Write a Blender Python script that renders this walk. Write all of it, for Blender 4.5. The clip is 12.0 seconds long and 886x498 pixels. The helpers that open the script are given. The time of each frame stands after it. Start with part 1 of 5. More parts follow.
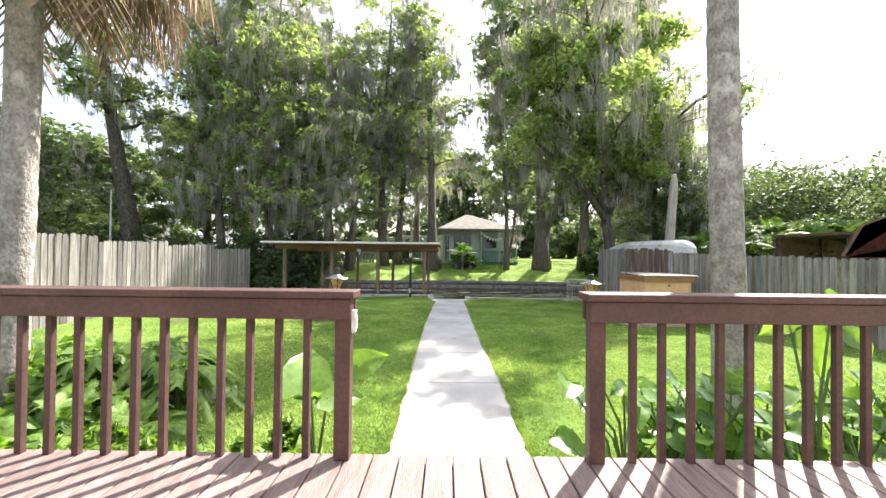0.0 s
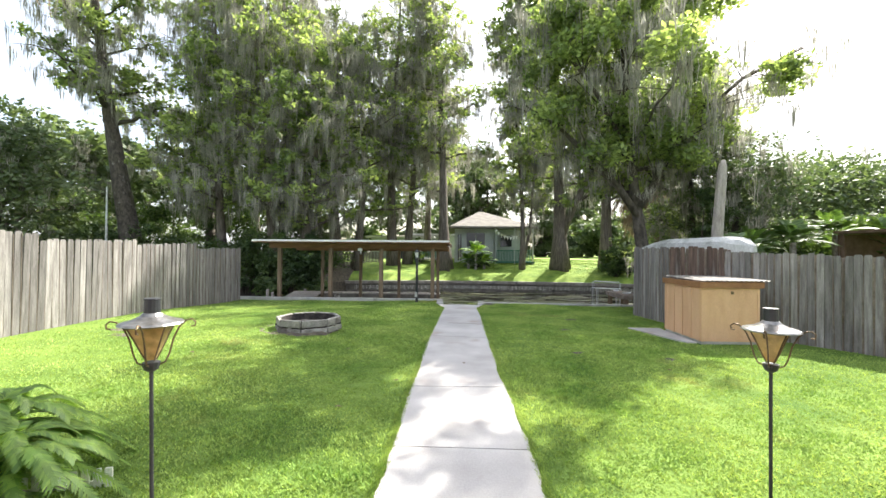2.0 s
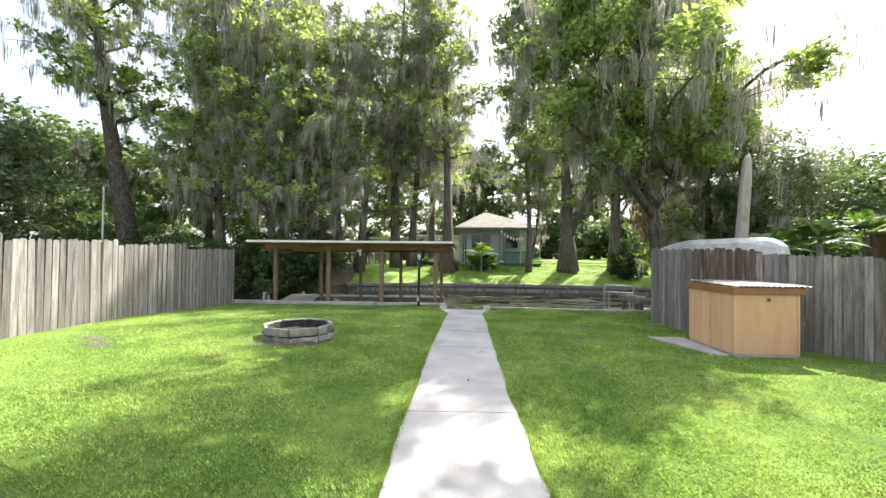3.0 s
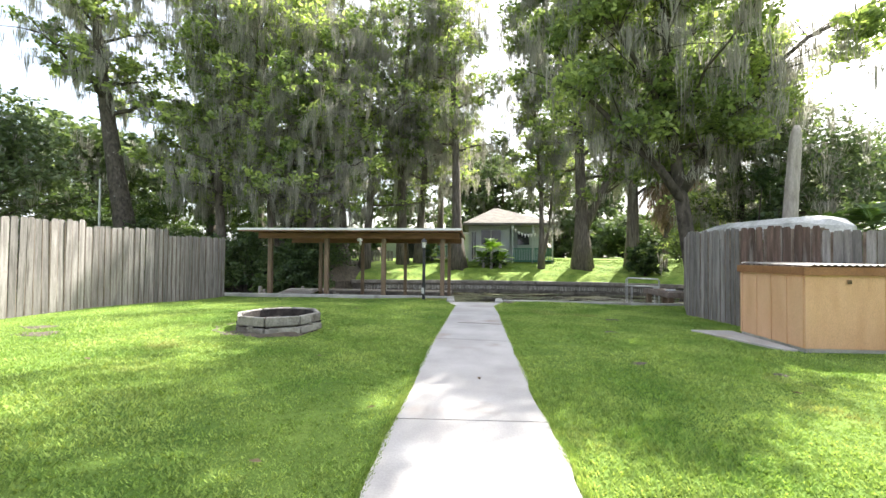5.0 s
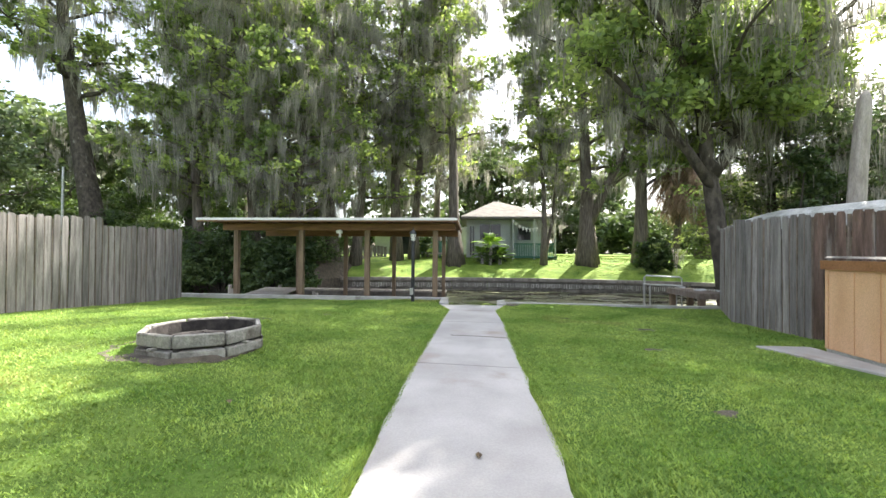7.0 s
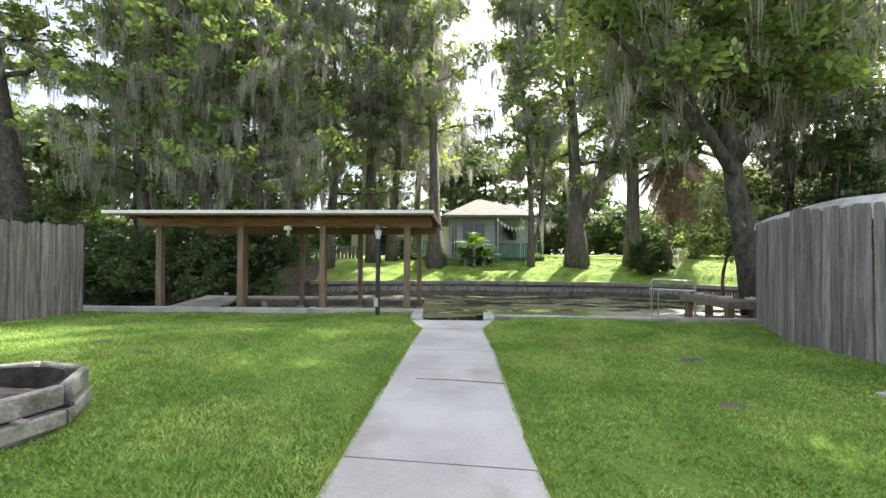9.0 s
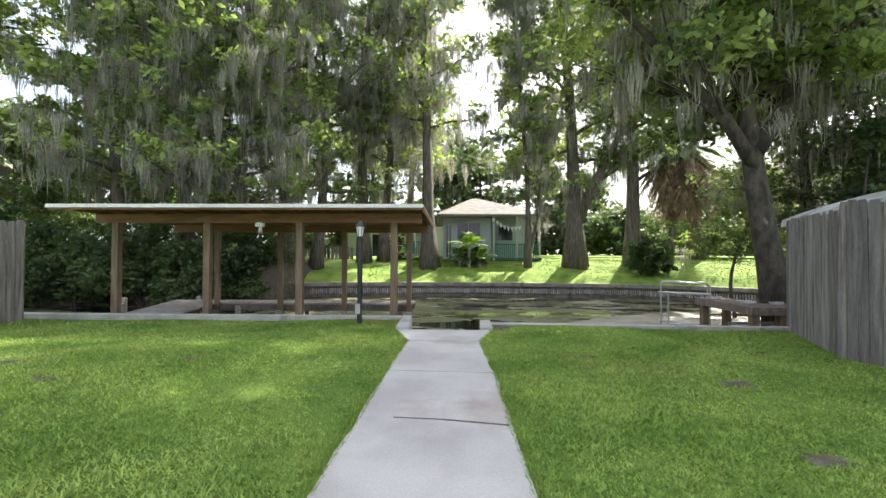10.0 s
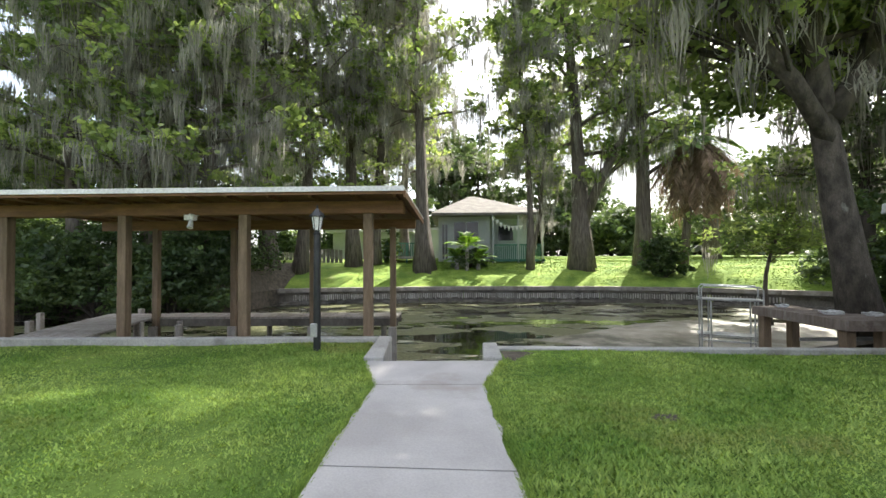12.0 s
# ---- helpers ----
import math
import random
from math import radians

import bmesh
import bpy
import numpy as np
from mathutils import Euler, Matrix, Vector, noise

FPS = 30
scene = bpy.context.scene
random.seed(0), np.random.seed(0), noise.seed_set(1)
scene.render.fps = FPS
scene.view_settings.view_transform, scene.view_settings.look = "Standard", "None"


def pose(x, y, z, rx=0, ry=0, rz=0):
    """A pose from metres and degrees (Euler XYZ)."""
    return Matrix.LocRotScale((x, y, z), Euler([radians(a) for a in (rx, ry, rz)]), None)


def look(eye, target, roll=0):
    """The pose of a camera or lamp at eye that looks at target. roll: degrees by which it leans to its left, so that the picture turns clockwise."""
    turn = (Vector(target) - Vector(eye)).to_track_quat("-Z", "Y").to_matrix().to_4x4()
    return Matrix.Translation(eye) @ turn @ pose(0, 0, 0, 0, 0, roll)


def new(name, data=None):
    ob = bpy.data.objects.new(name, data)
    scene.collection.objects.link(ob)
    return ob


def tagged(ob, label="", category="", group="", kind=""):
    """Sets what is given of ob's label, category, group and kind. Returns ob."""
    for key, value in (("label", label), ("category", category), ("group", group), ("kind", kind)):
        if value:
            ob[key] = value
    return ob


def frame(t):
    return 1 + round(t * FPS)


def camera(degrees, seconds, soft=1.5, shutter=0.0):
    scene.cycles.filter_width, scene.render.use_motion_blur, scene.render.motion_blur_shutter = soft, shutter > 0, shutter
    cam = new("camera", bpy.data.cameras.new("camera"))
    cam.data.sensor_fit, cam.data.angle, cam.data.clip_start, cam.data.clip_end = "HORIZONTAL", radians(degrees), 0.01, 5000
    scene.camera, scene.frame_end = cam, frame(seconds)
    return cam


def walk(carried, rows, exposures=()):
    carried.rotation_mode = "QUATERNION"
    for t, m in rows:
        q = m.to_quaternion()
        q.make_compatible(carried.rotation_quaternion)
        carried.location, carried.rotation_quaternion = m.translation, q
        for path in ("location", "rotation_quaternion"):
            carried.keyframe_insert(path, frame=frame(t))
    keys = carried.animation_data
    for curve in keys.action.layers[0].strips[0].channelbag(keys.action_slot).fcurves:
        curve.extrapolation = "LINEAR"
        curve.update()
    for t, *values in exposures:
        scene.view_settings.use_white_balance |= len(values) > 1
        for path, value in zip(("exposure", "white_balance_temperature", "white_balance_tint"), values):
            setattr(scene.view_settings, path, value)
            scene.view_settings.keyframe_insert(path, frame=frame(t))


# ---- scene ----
cam = camera(95.2, 12.0)
PATH = [
    (0, (-0.132, 0.013, 1.761), (-0.148, 2.013, 1.788), 0.6),
    (0.5, (-0.102, 0.441, 1.763), (-0.136, 2.441, 1.786), 0.6),
    (1, (-0.082, 0.907, 1.758), (-0.132, 2.907, 1.78), 0.6),
    (1.5, (-0.056, 1.378, 1.798), (-0.122, 3.377, 1.815), 0.6),
    (2, (-0.03, 1.835, 1.792), (-0.113, 3.833, 1.812), 0.5),
    (2.5, (-0.026, 2.276, 1.824), (-0.119, 4.274, 1.845), 0.6),
    (3, (-0.014, 2.633, 1.792), (-0.122, 4.63, 1.82), 0.6),
    (5, (-0.014, 3.889, 1.357), (-0.168, 5.883, 1.394), 0.5),
    (5.5, (-0.008, 4.305, 1.346), (-0.168, 6.299, 1.372), 0.6),
    (6, (-0.002, 4.775, 1.327), (-0.159, 6.769, 1.352), 0.5),
    (6.5, (0.008, 5.252, 1.327), (-0.146, 7.246, 1.348), 0.5),
    (7, (0.001, 5.775, 1.309), (-0.145, 7.769, 1.328), 0.5),
    (7.2, (-0.015, 5.995, 1.28), (-0.157, 7.989, 1.312), 0.5),
    (9, (0.069, 7.939, 1.306), (0.005, 9.938, 1.331), 0.3),
    (9.5, (0.087, 8.42, 1.316), (0.035, 10.419, 1.343), 0.3),
    (10, (0.11, 8.948, 1.288), (0.071, 10.948, 1.317), 0.3),
    (10.5, (0.134, 9.472, 1.274), (0.101, 11.472, 1.303), 0.4),
    (11, (0.158, 9.982, 1.278), (0.127, 11.981, 1.31), 0.2),
    (11.5, (0.176, 10.518, 1.254), (0.149, 12.518, 1.29), 0.2),
    (12, (0.2, 10.982, 1.246), (0.172, 12.981, 1.288), -0.3),
]
EXPOSURES = [(0.0, 1.76), (3.0, 1.76), (6.0, 1.9), (9.0, 1.84), (12.0, 1.68)]
walk(cam, [(t, look(eye, target, roll)) for t, eye, target, roll in PATH], EXPOSURES)

# ---- light ----
SUN_AZ, SUN_EL = 36.0, 47.0
sun_dir = Vector((math.sin(radians(SUN_AZ)) * math.cos(radians(SUN_EL)), math.cos(radians(SUN_AZ)) * math.cos(radians(SUN_EL)), math.sin(radians(SUN_EL))))
world = bpy.data.worlds.new("world")
scene.world = world
world.use_nodes = True
wn = world.node_tree.nodes
wn.clear()
w_out = wn.new("ShaderNodeOutputWorld")
w_bg = wn.new("ShaderNodeBackground")
w_sky = wn.new("ShaderNodeTexSky")
w_sky.sky_type = "NISHITA"
w_sky.sun_disc = False
w_sky.sun_elevation = radians(SUN_EL)
w_sky.sun_rotation = radians(SUN_AZ)
w_sky.air_density, w_sky.dust_density, w_sky.ozone_density = 1.0, 4.0, 1.0
w_bg.inputs["Strength"].default_value = 0.15
w_co = wn.new("ShaderNodeTexCoord")
w_no = wn.new("ShaderNodeTexNoise")
w_no.inputs["Scale"].default_value = 2.2
w_no.inputs["Detail"].default_value = 5
w_ra = wn.new("ShaderNodeValToRGB")
w_ra.color_ramp.elements[0].position, w_ra.color_ramp.elements[1].position = 0.36, 0.6
w_mx = wn.new("ShaderNodeMix")
w_mx.data_type = "RGBA"
w_mx.inputs[7].default_value = (3.5, 3.62, 3.85, 1)
wl = world.node_tree.links
wl.new(w_co.outputs["Generated"], w_no.inputs["Vector"])
wl.new(w_no.outputs["Fac"], w_ra.inputs["Fac"])
wl.new(w_ra.outputs["Color"], w_mx.inputs[0])
wl.new(w_sky.outputs["Color"], w_mx.inputs[6])
wl.new(w_mx.outputs[2], w_bg.inputs["Color"])
wl.new(w_bg.outputs[0], w_out.inputs["Surface"])
sun = new("sun", bpy.data.lights.new("sun", "SUN"))
sun.data.energy, sun.data.angle, sun.data.color = 5.0, radians(0.55), (1.0, 0.95, 0.86)
sun.matrix_world = look(sun_dir * 50, (0, 0, 0))


# ---- materials ----
def material(name, c1, c2, scale=3.0, rough=0.8, bump=0.2, fine=40.0, stretch=(1, 1, 1), c3=None, c3_at=0.6, object_var=0.0, island_var=0.0,
             metal=0.0, translucent=0.0, c_tr=None, local=False, spec=0.5, grain=1.0):
    """A surface of two colours mixed by noise, with finer grain in a bump, a third colour in blotches, and variation per piece."""
    m = bpy.data.materials.new(name)
    m.use_nodes = True
    nt = m.node_tree
    n, l = nt.nodes, nt.links
    b = n["Principled BSDF"]
    b.inputs["Roughness"].default_value = rough
    b.inputs["Metallic"].default_value = metal
    b.inputs["Specular IOR Level"].default_value = spec
    if local:
        co = n.new("ShaderNodeTexCoord").outputs["Object"]
    else:
        co = n.new("ShaderNodeNewGeometry").outputs["Position"]
    mp = n.new("ShaderNodeMapping")
    mp.inputs["Scale"].default_value = stretch
    l.new(co, mp.inputs["Vector"])
    vec = mp.outputs["Vector"]
    if object_var:
        oi = n.new("ShaderNodeObjectInfo")
        ad = n.new("ShaderNodeVectorMath")
        ad.operation = "MULTIPLY_ADD"
        cx = n.new("ShaderNodeCombineXYZ")
        l.new(oi.outputs["Random"], cx.inputs[0])
        l.new(oi.outputs["Random"], cx.inputs[1])
        l.new(oi.outputs["Random"], cx.inputs[2])
        ad.inputs[1].default_value = (37, 53, 71)
        l.new(cx.outputs[0], ad.inputs[0])
        l.new(vec, ad.inputs[2])
        vec = ad.outputs[0]
    na = n.new("ShaderNodeTexNoise")
    na.inputs["Scale"].default_value = scale
    na.inputs["Detail"].default_value = 6
    l.new(vec, na.inputs["Vector"])
    nb = n.new("ShaderNodeTexNoise")
    nb.inputs["Scale"].default_value = fine
    nb.inputs["Detail"].default_value = 4
    l.new(vec, nb.inputs["Vector"])
    ra = n.new("ShaderNodeValToRGB")
    ra.color_ramp.elements[0].position, ra.color_ramp.elements[1].position = 0.34, 0.66
    ra.color_ramp.elements[0].color, ra.color_ramp.elements[1].color = (*c1, 1), (*c2, 1)
    l.new(na.outputs["Fac"], ra.inputs["Fac"])
    col = ra.outputs["Color"]
    mx = n.new("ShaderNodeMix")
    mx.data_type, mx.blend_type = "RGBA", "MULTIPLY"
    rb = n.new("ShaderNodeMapRange")
    rb.inputs["From Min"].default_value, rb.inputs["From Max"].default_value = 0.3, 0.7
    rb.inputs["To Min"].default_value, rb.inputs["To Max"].default_value = 1 - 0.22 * grain, 1 + 0.15 * grain
    l.new(nb.outputs["Fac"], rb.inputs["Value"])
    mx.inputs[0].default_value = 1.0
    l.new(col, mx.inputs[6])
    l.new(rb.outputs["Result"], mx.inputs[7])
    col = mx.outputs[2]
    if c3:
        nc = n.new("ShaderNodeTexNoise")
        nc.inputs["Scale"].default_value = scale * 0.45
        nc.inputs["Detail"].default_value = 7
        nc.inputs["Roughness"].default_value = 0.65
        l.new(vec, nc.inputs["Vector"])
        rc = n.new("ShaderNodeMapRange")
        rc.inputs["From Min"].default_value, rc.inputs["From Max"].default_value = c3_at - 0.04, c3_at + 0.08
        l.new(nc.outputs["Fac"], rc.inputs["Value"])
        m3 = n.new("ShaderNodeMix")
        m3.data_type = "RGBA"
        l.new(rc.outputs["Result"], m3.inputs[0])
        l.new(col, m3.inputs[6])
        m3.inputs[7].default_value = (*c3, 1)
        col = m3.outputs[2]
    for amount, kind in ((object_var, 0), (island_var, 1)):
        if amount:
            src = n.new("ShaderNodeObjectInfo").outputs["Random"] if kind == 0 else n.new("ShaderNodeNewGeometry").outputs["Random Per Island"]
            hv = n.new("ShaderNodeHueSaturation")
            mr = n.new("ShaderNodeMapRange")
            mr.inputs["To Min"].default_value, mr.inputs["To Max"].default_value = 1 - amount, 1 + amount
            l.new(src, mr.inputs["Value"])
            l.new(mr.outputs["Result"], hv.inputs["Value"])
            if kind:
                m2 = n.new("ShaderNodeMapRange")
                m2.inputs["To Min"].default_value, m2.inputs["To Max"].default_value = 0.515, 0.485
                l.new(src, m2.inputs["Value"])
                l.new(m2.outputs["Result"], hv.inputs["Hue"])
            l.new(col, hv.inputs["Color"])
            col = hv.outputs["Color"]
    l.new(col, b.inputs["Base Color"])
    if bump:
        bp = n.new("ShaderNodeBump")
        bp.inputs["Strength"].default_value = bump
        bp.inputs["Distance"].default_value = 0.02
        l.new(nb.outputs["Fac"], bp.inputs["Height"])
        l.new(bp.outputs["Normal"], b.inputs["Normal"])
    if translucent:
        tr = n.new("ShaderNodeBsdfTranslucent")
        tint = n.new("ShaderNodeMix")
        tint.data_type, tint.blend_type = "RGBA", "MULTIPLY"
        tint.inputs[0].default_value = 1.0
        tint.inputs[7].default_value = (*(c_tr or (1, 1, 1)), 1)
        l.new(col, tint.inputs[6])
        l.new(tint.outputs[2], tr.inputs["Color"])
        ms = n.new("ShaderNodeMixShader")
        ms.inputs[0].default_value = translucent
        l.new(b.outputs[0], ms.inputs[1])
        l.new(tr.outputs[0], ms.inputs[2])
        l.new(ms.outputs[0], n["Material Output"].inputs["Surface"])
    return m


M = {}
M["deck"] = material("deck_stain", (0.17, 0.118, 0.108), (0.27, 0.198, 0.185), 5, 0.6, 0.35, 30, (6, 0.7, 6), (0.33, 0.24, 0.2), 0.62, object_var=0.14)
M["rail"] = material("rail_stain", (0.072, 0.034, 0.031), (0.104, 0.05, 0.044), 4, 0.55, 0.25, 45, (1, 1, 1), (0.15, 0.085, 0.072), 0.68)
M["fence"] = material("weathered_cedar", (0.15, 0.139, 0.131), (0.29, 0.272, 0.26), 3, 0.9, 0.6, 26, (6, 6, 0.5), (0.10, 0.09, 0.08), 0.62, object_var=0.32)
M["fence_dark"] = material("stained_boards", (0.06, 0.04, 0.03), (0.15, 0.10, 0.08), 3, 0.9, 0.6, 26, (6, 6, 0.5), (0.2, 0.18, 0.16), 0.6, object_var=0.25)
M["concrete"] = material("path_concrete", (0.34, 0.325, 0.315), (0.455, 0.44, 0.43), 1.4, 0.9, 0.12, 70, (1, 1, 1), (0.31, 0.27, 0.24), 0.6, grain=0.4)
M["cap"] = material("seawall_concrete", (0.30, 0.30, 0.28), (0.45, 0.44, 0.42), 2.5, 0.9, 0.4, 50, (1, 1, 1), (0.18, 0.17, 0.15), 0.62)
M["lawn"] = material("lawn", (0.07, 0.13, 0.025), (0.16, 0.235, 0.05), 0.8, 0.95, 0.9, 34, (1, 1, 1), (0.13, 0.13, 0.05), 0.66, spec=0.1)
M["grass"] = material("grass_blade", (0.168, 0.285, 0.062), (0.35, 0.46, 0.135), 0.9, 0.6, 0, 9, (1, 1, 1), (0.27, 0.275, 0.10), 0.62, island_var=0.3, spec=0.15, translucent=0.35, c_tr=(1.45, 1.36, 0.95))
M["far_lawn"] = material("far_lawn", (0.13, 0.22, 0.03), (0.26, 0.36, 0.06), 1.3, 0.95, 1.0, 9, (1, 1, 1), (0.16, 0.15, 0.07), 0.66)
M["soil"] = material("soil", (0.06, 0.05, 0.037), (0.14, 0.118, 0.088), 6, 0.95, 0.8, 60)
M["bark"] = material("cypress_bark", (0.075, 0.062, 0.05), (0.18, 0.155, 0.13), 3, 0.95, 0.9, 18, (4, 4, 0.5), (0.05, 0.055, 0.03), 0.62)
M["oak_bark"] = material("oak_bark", (0.038, 0.032, 0.025), (0.105, 0.09, 0.073), 4, 0.95, 1.0, 22, (2, 2, 0.9), (0.26, 0.26, 0.22), 0.65)
M["palm_bark"] = material("palm_bark", (0.19, 0.168, 0.152), (0.38, 0.35, 0.325), 9, 0.92, 1.0, 38, (1.0, 1.0, 0.75), (0.50, 0.49, 0.44), 0.62, grain=1.6)
M["snag"] = material("dead_wood", (0.22, 0.195, 0.17), (0.36, 0.33, 0.3), 3, 0.9, 0.7, 20, (4, 4, 0.6))
M["leaf"] = material("oak_leaves", (0.118, 0.18, 0.068), (0.33, 0.405, 0.17), 0.35, 0.5, 0, 5, island_var=0.45, translucent=0.58, c_tr=(1.5, 1.5, 0.85))
M["leaf_dark"] = material("shrub_leaves", (0.042, 0.075, 0.032), (0.105, 0.155, 0.062), 0.5, 0.5, 0, 5, island_var=0.35, translucent=0.42, c_tr=(1.5, 1.6, 0.6))
M["leaf_far"] = material("far_leaves", (0.075, 0.11, 0.057), (0.155, 0.20, 0.10), 0.3, 0.6, 0, 4, island_var=0.3, translucent=0.35, c_tr=(1.3, 1.4, 0.7))
M["moss"] = material("spanish_moss", (0.24, 0.235, 0.20), (0.44, 0.425, 0.36), 0.9, 0.95, 0, 8, island_var=0.25, translucent=0.5)
M["ear"] = material("elephant_ear_leaf", (0.12, 0.24, 0.05), (0.20, 0.33, 0.085), 3, 0.35, 0.15, 25, object_var=0.15, translucent=0.5, c_tr=(1.5, 1.45, 0.5))
M["ear_pale"] = material("shiny_leaf", (0.10, 0.19, 0.07), (0.16, 0.26, 0.11), 3, 0.3, 0.15, 25, object_var=0.15, translucent=0.3, c_tr=(1.5, 1.6, 0.5))
M["stalk"] = material("leaf_stalk", (0.07, 0.13, 0.03), (0.11, 0.18, 0.05), 5, 0.5, 0.1)
M["fern"] = material("fern_leaf", (0.12, 0.22, 0.045), (0.22, 0.34, 0.075), 2, 0.55, 0, 9, island_var=0.3, translucent=0.4, c_tr=(1.5, 1.6, 0.5))
M["dead_frond"] = material("dead_fronds", (0.13, 0.085, 0.05), (0.30, 0.22, 0.15), 3, 0.95, 0, 20, island_var=0.3, translucent=0.25)
M["palm_leaf"] = material("palm_fronds", (0.07, 0.13, 0.035), (0.14, 0.22, 0.07), 2, 0.5, 0, 9, island_var=0.3, translucent=0.3, c_tr=(1.4, 1.5, 0.6))
M["wood"] = material("boathouse_timber", (0.15, 0.105, 0.065), (0.25, 0.18, 0.12), 3, 0.75, 0.35, 25, (5, 5, 0.6), (0.14, 0.10, 0.07), 0.62)
M["beam"] = material("boathouse_beam", (0.17, 0.085, 0.04), (0.27, 0.145, 0.07), 3, 0.7, 0.3, 25, (0.6, 5, 5), (0.14, 0.08, 0.05), 0.63)
M["dock"] = material("dock_boards", (0.26, 0.235, 0.21), (0.40, 0.37, 0.335), 3, 0.9, 0.4, 30, (5, 1, 1), object_var=0.15)
M["roof_white"] = material("white_flashing", (0.62, 0.62, 0.6), (0.74, 0.74, 0.72), 2, 0.5, 0.1, 30)
M["stucco"] = material("peach_siding", (0.60, 0.36, 0.20), (0.68, 0.43, 0.255), 1.5, 0.85, 0.15, 90, (3, 3, 0.6), (0.52, 0.33, 0.20), 0.66)
M["trim"] = material("brown_trim", (0.23, 0.105, 0.04), (0.31, 0.15, 0.065), 3, 0.7, 0.2, 40)
M["shingle"] = material("roof_shingle", (0.13, 0.12, 0.11), (0.20, 0.187, 0.172), 2, 0.9, 0.5, 40)
M["metal"] = material("galvanised_metal", (0.42, 0.43, 0.43), (0.55, 0.55, 0.55), 4, 0.45, 0.1, 50, metal=0.6)
M["sand"] = material("wet_sand", (0.20, 0.18, 0.14), (0.34, 0.32, 0.27), 1.5, 0.6, 0.2, 30, (1, 1, 1), (0.08, 0.08, 0.05), 0.55)
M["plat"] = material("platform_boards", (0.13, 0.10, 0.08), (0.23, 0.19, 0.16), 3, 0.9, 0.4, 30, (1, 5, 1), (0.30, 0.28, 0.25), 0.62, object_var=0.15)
M["tin"] = material("old_tin", (0.10, 0.09, 0.08), (0.24, 0.22, 0.2), 6, 0.7, 0.2, 50)
M["black"] = material("black_paint", (0.012, 0.014, 0.016), (0.03, 0.032, 0.035), 8, 0.45, 0.1, 60)
M["bronze"] = material("tarnished_bronze", (0.10, 0.07, 0.04), (0.20, 0.14, 0.08), 12, 0.45, 0.15, 60, metal=0.6)
M["zinc"] = material("lantern_cap", (0.2, 0.19, 0.18), (0.36, 0.35, 0.34), 12, 0.3, 0.15, 60, metal=0.8)
M["amber"] = material("amber_glass", (0.66, 0.50, 0.20), (0.82, 0.70, 0.38), 10, 0.25, 0.05, 40, translucent=0.6)
M["pvc"] = material("white_plastic", (0.75, 0.75, 0.73), (0.8, 0.8, 0.78), 5, 0.4, 0)
M["block"] = material("fire_pit_block", (0.20, 0.19, 0.17), (0.37, 0.355, 0.32), 5, 0.95, 0.6, 40, (1, 1, 1), (0.10, 0.085, 0.07), 0.54, object_var=0.15)
M["ash"] = material("ash", (0.02, 0.018, 0.016), (0.07, 0.06, 0.055), 9, 0.95, 0.9, 60)
M["hull"] = material("boat_hull", (0.42, 0.43, 0.42), (0.55, 0.56, 0.55), 3, 0.6, 0.2, 30, (1, 1, 1), (0.26, 0.27, 0.25), 0.52)
M["bulk"] = material("bulkhead_timber", (0.10, 0.088, 0.075), (0.20, 0.18, 0.155), 3, 0.9, 0.5, 20, (1, 1, 0.6), (0.05, 0.045, 0.04), 0.6, object_var=0.2)
M["bulk_cap"] = material("bulkhead_cap", (0.20, 0.175, 0.15), (0.33, 0.30, 0.265), 3, 0.9, 0.5, 20, (1, 1, 1), (0.10, 0.09, 0.08), 0.6, object_var=0.15)
M["slat"] = material("bulkhead_slat", (0.34, 0.32, 0.28), (0.56, 0.53, 0.48), 6, 0.9, 0.4, 20, object_var=0.3)
M["bed"] = material("canal_bed", (0.03, 0.027, 0.018), (0.06, 0.05, 0.03), 1, 0.9, 0.2, 20)
M["house"] = material("grey_house_paint", (0.34, 0.37, 0.35), (0.42, 0.45, 0.43), 1, 0.8, 0.1, 30)
M["green"] = material("green_paint", (0.04, 0.13, 0.09), (0.07, 0.19, 0.13), 3, 0.6, 0.1, 30)
M["dark_glass"] = material("window_glass", (0.015, 0.018, 0.02), (0.03, 0.035, 0.04), 2, 0.08, 0)
M["red"] = material("red_barn_paint", (0.10, 0.022, 0.02), (0.15, 0.035, 0.03), 3, 0.8, 0.3, 30, (5, 5, 0.6))
M["brown"] = material("brown_boards", (0.09, 0.055, 0.035), (0.16, 0.10, 0.07), 3, 0.85, 0.3, 30)
M["siding"] = material("cream_siding", (0.55, 0.52, 0.44), (0.62, 0.59, 0.51), 1, 0.8, 0.1, 30)
M["paint"] = material("car_paint", (0.6, 0.6, 0.6), (0.66, 0.66, 0.66), 1, 0.25, 0)
M["rubber"] = material("tyre", (0.015, 0.015, 0.015), (0.03, 0.03, 0.03), 5, 0.8, 0.1)


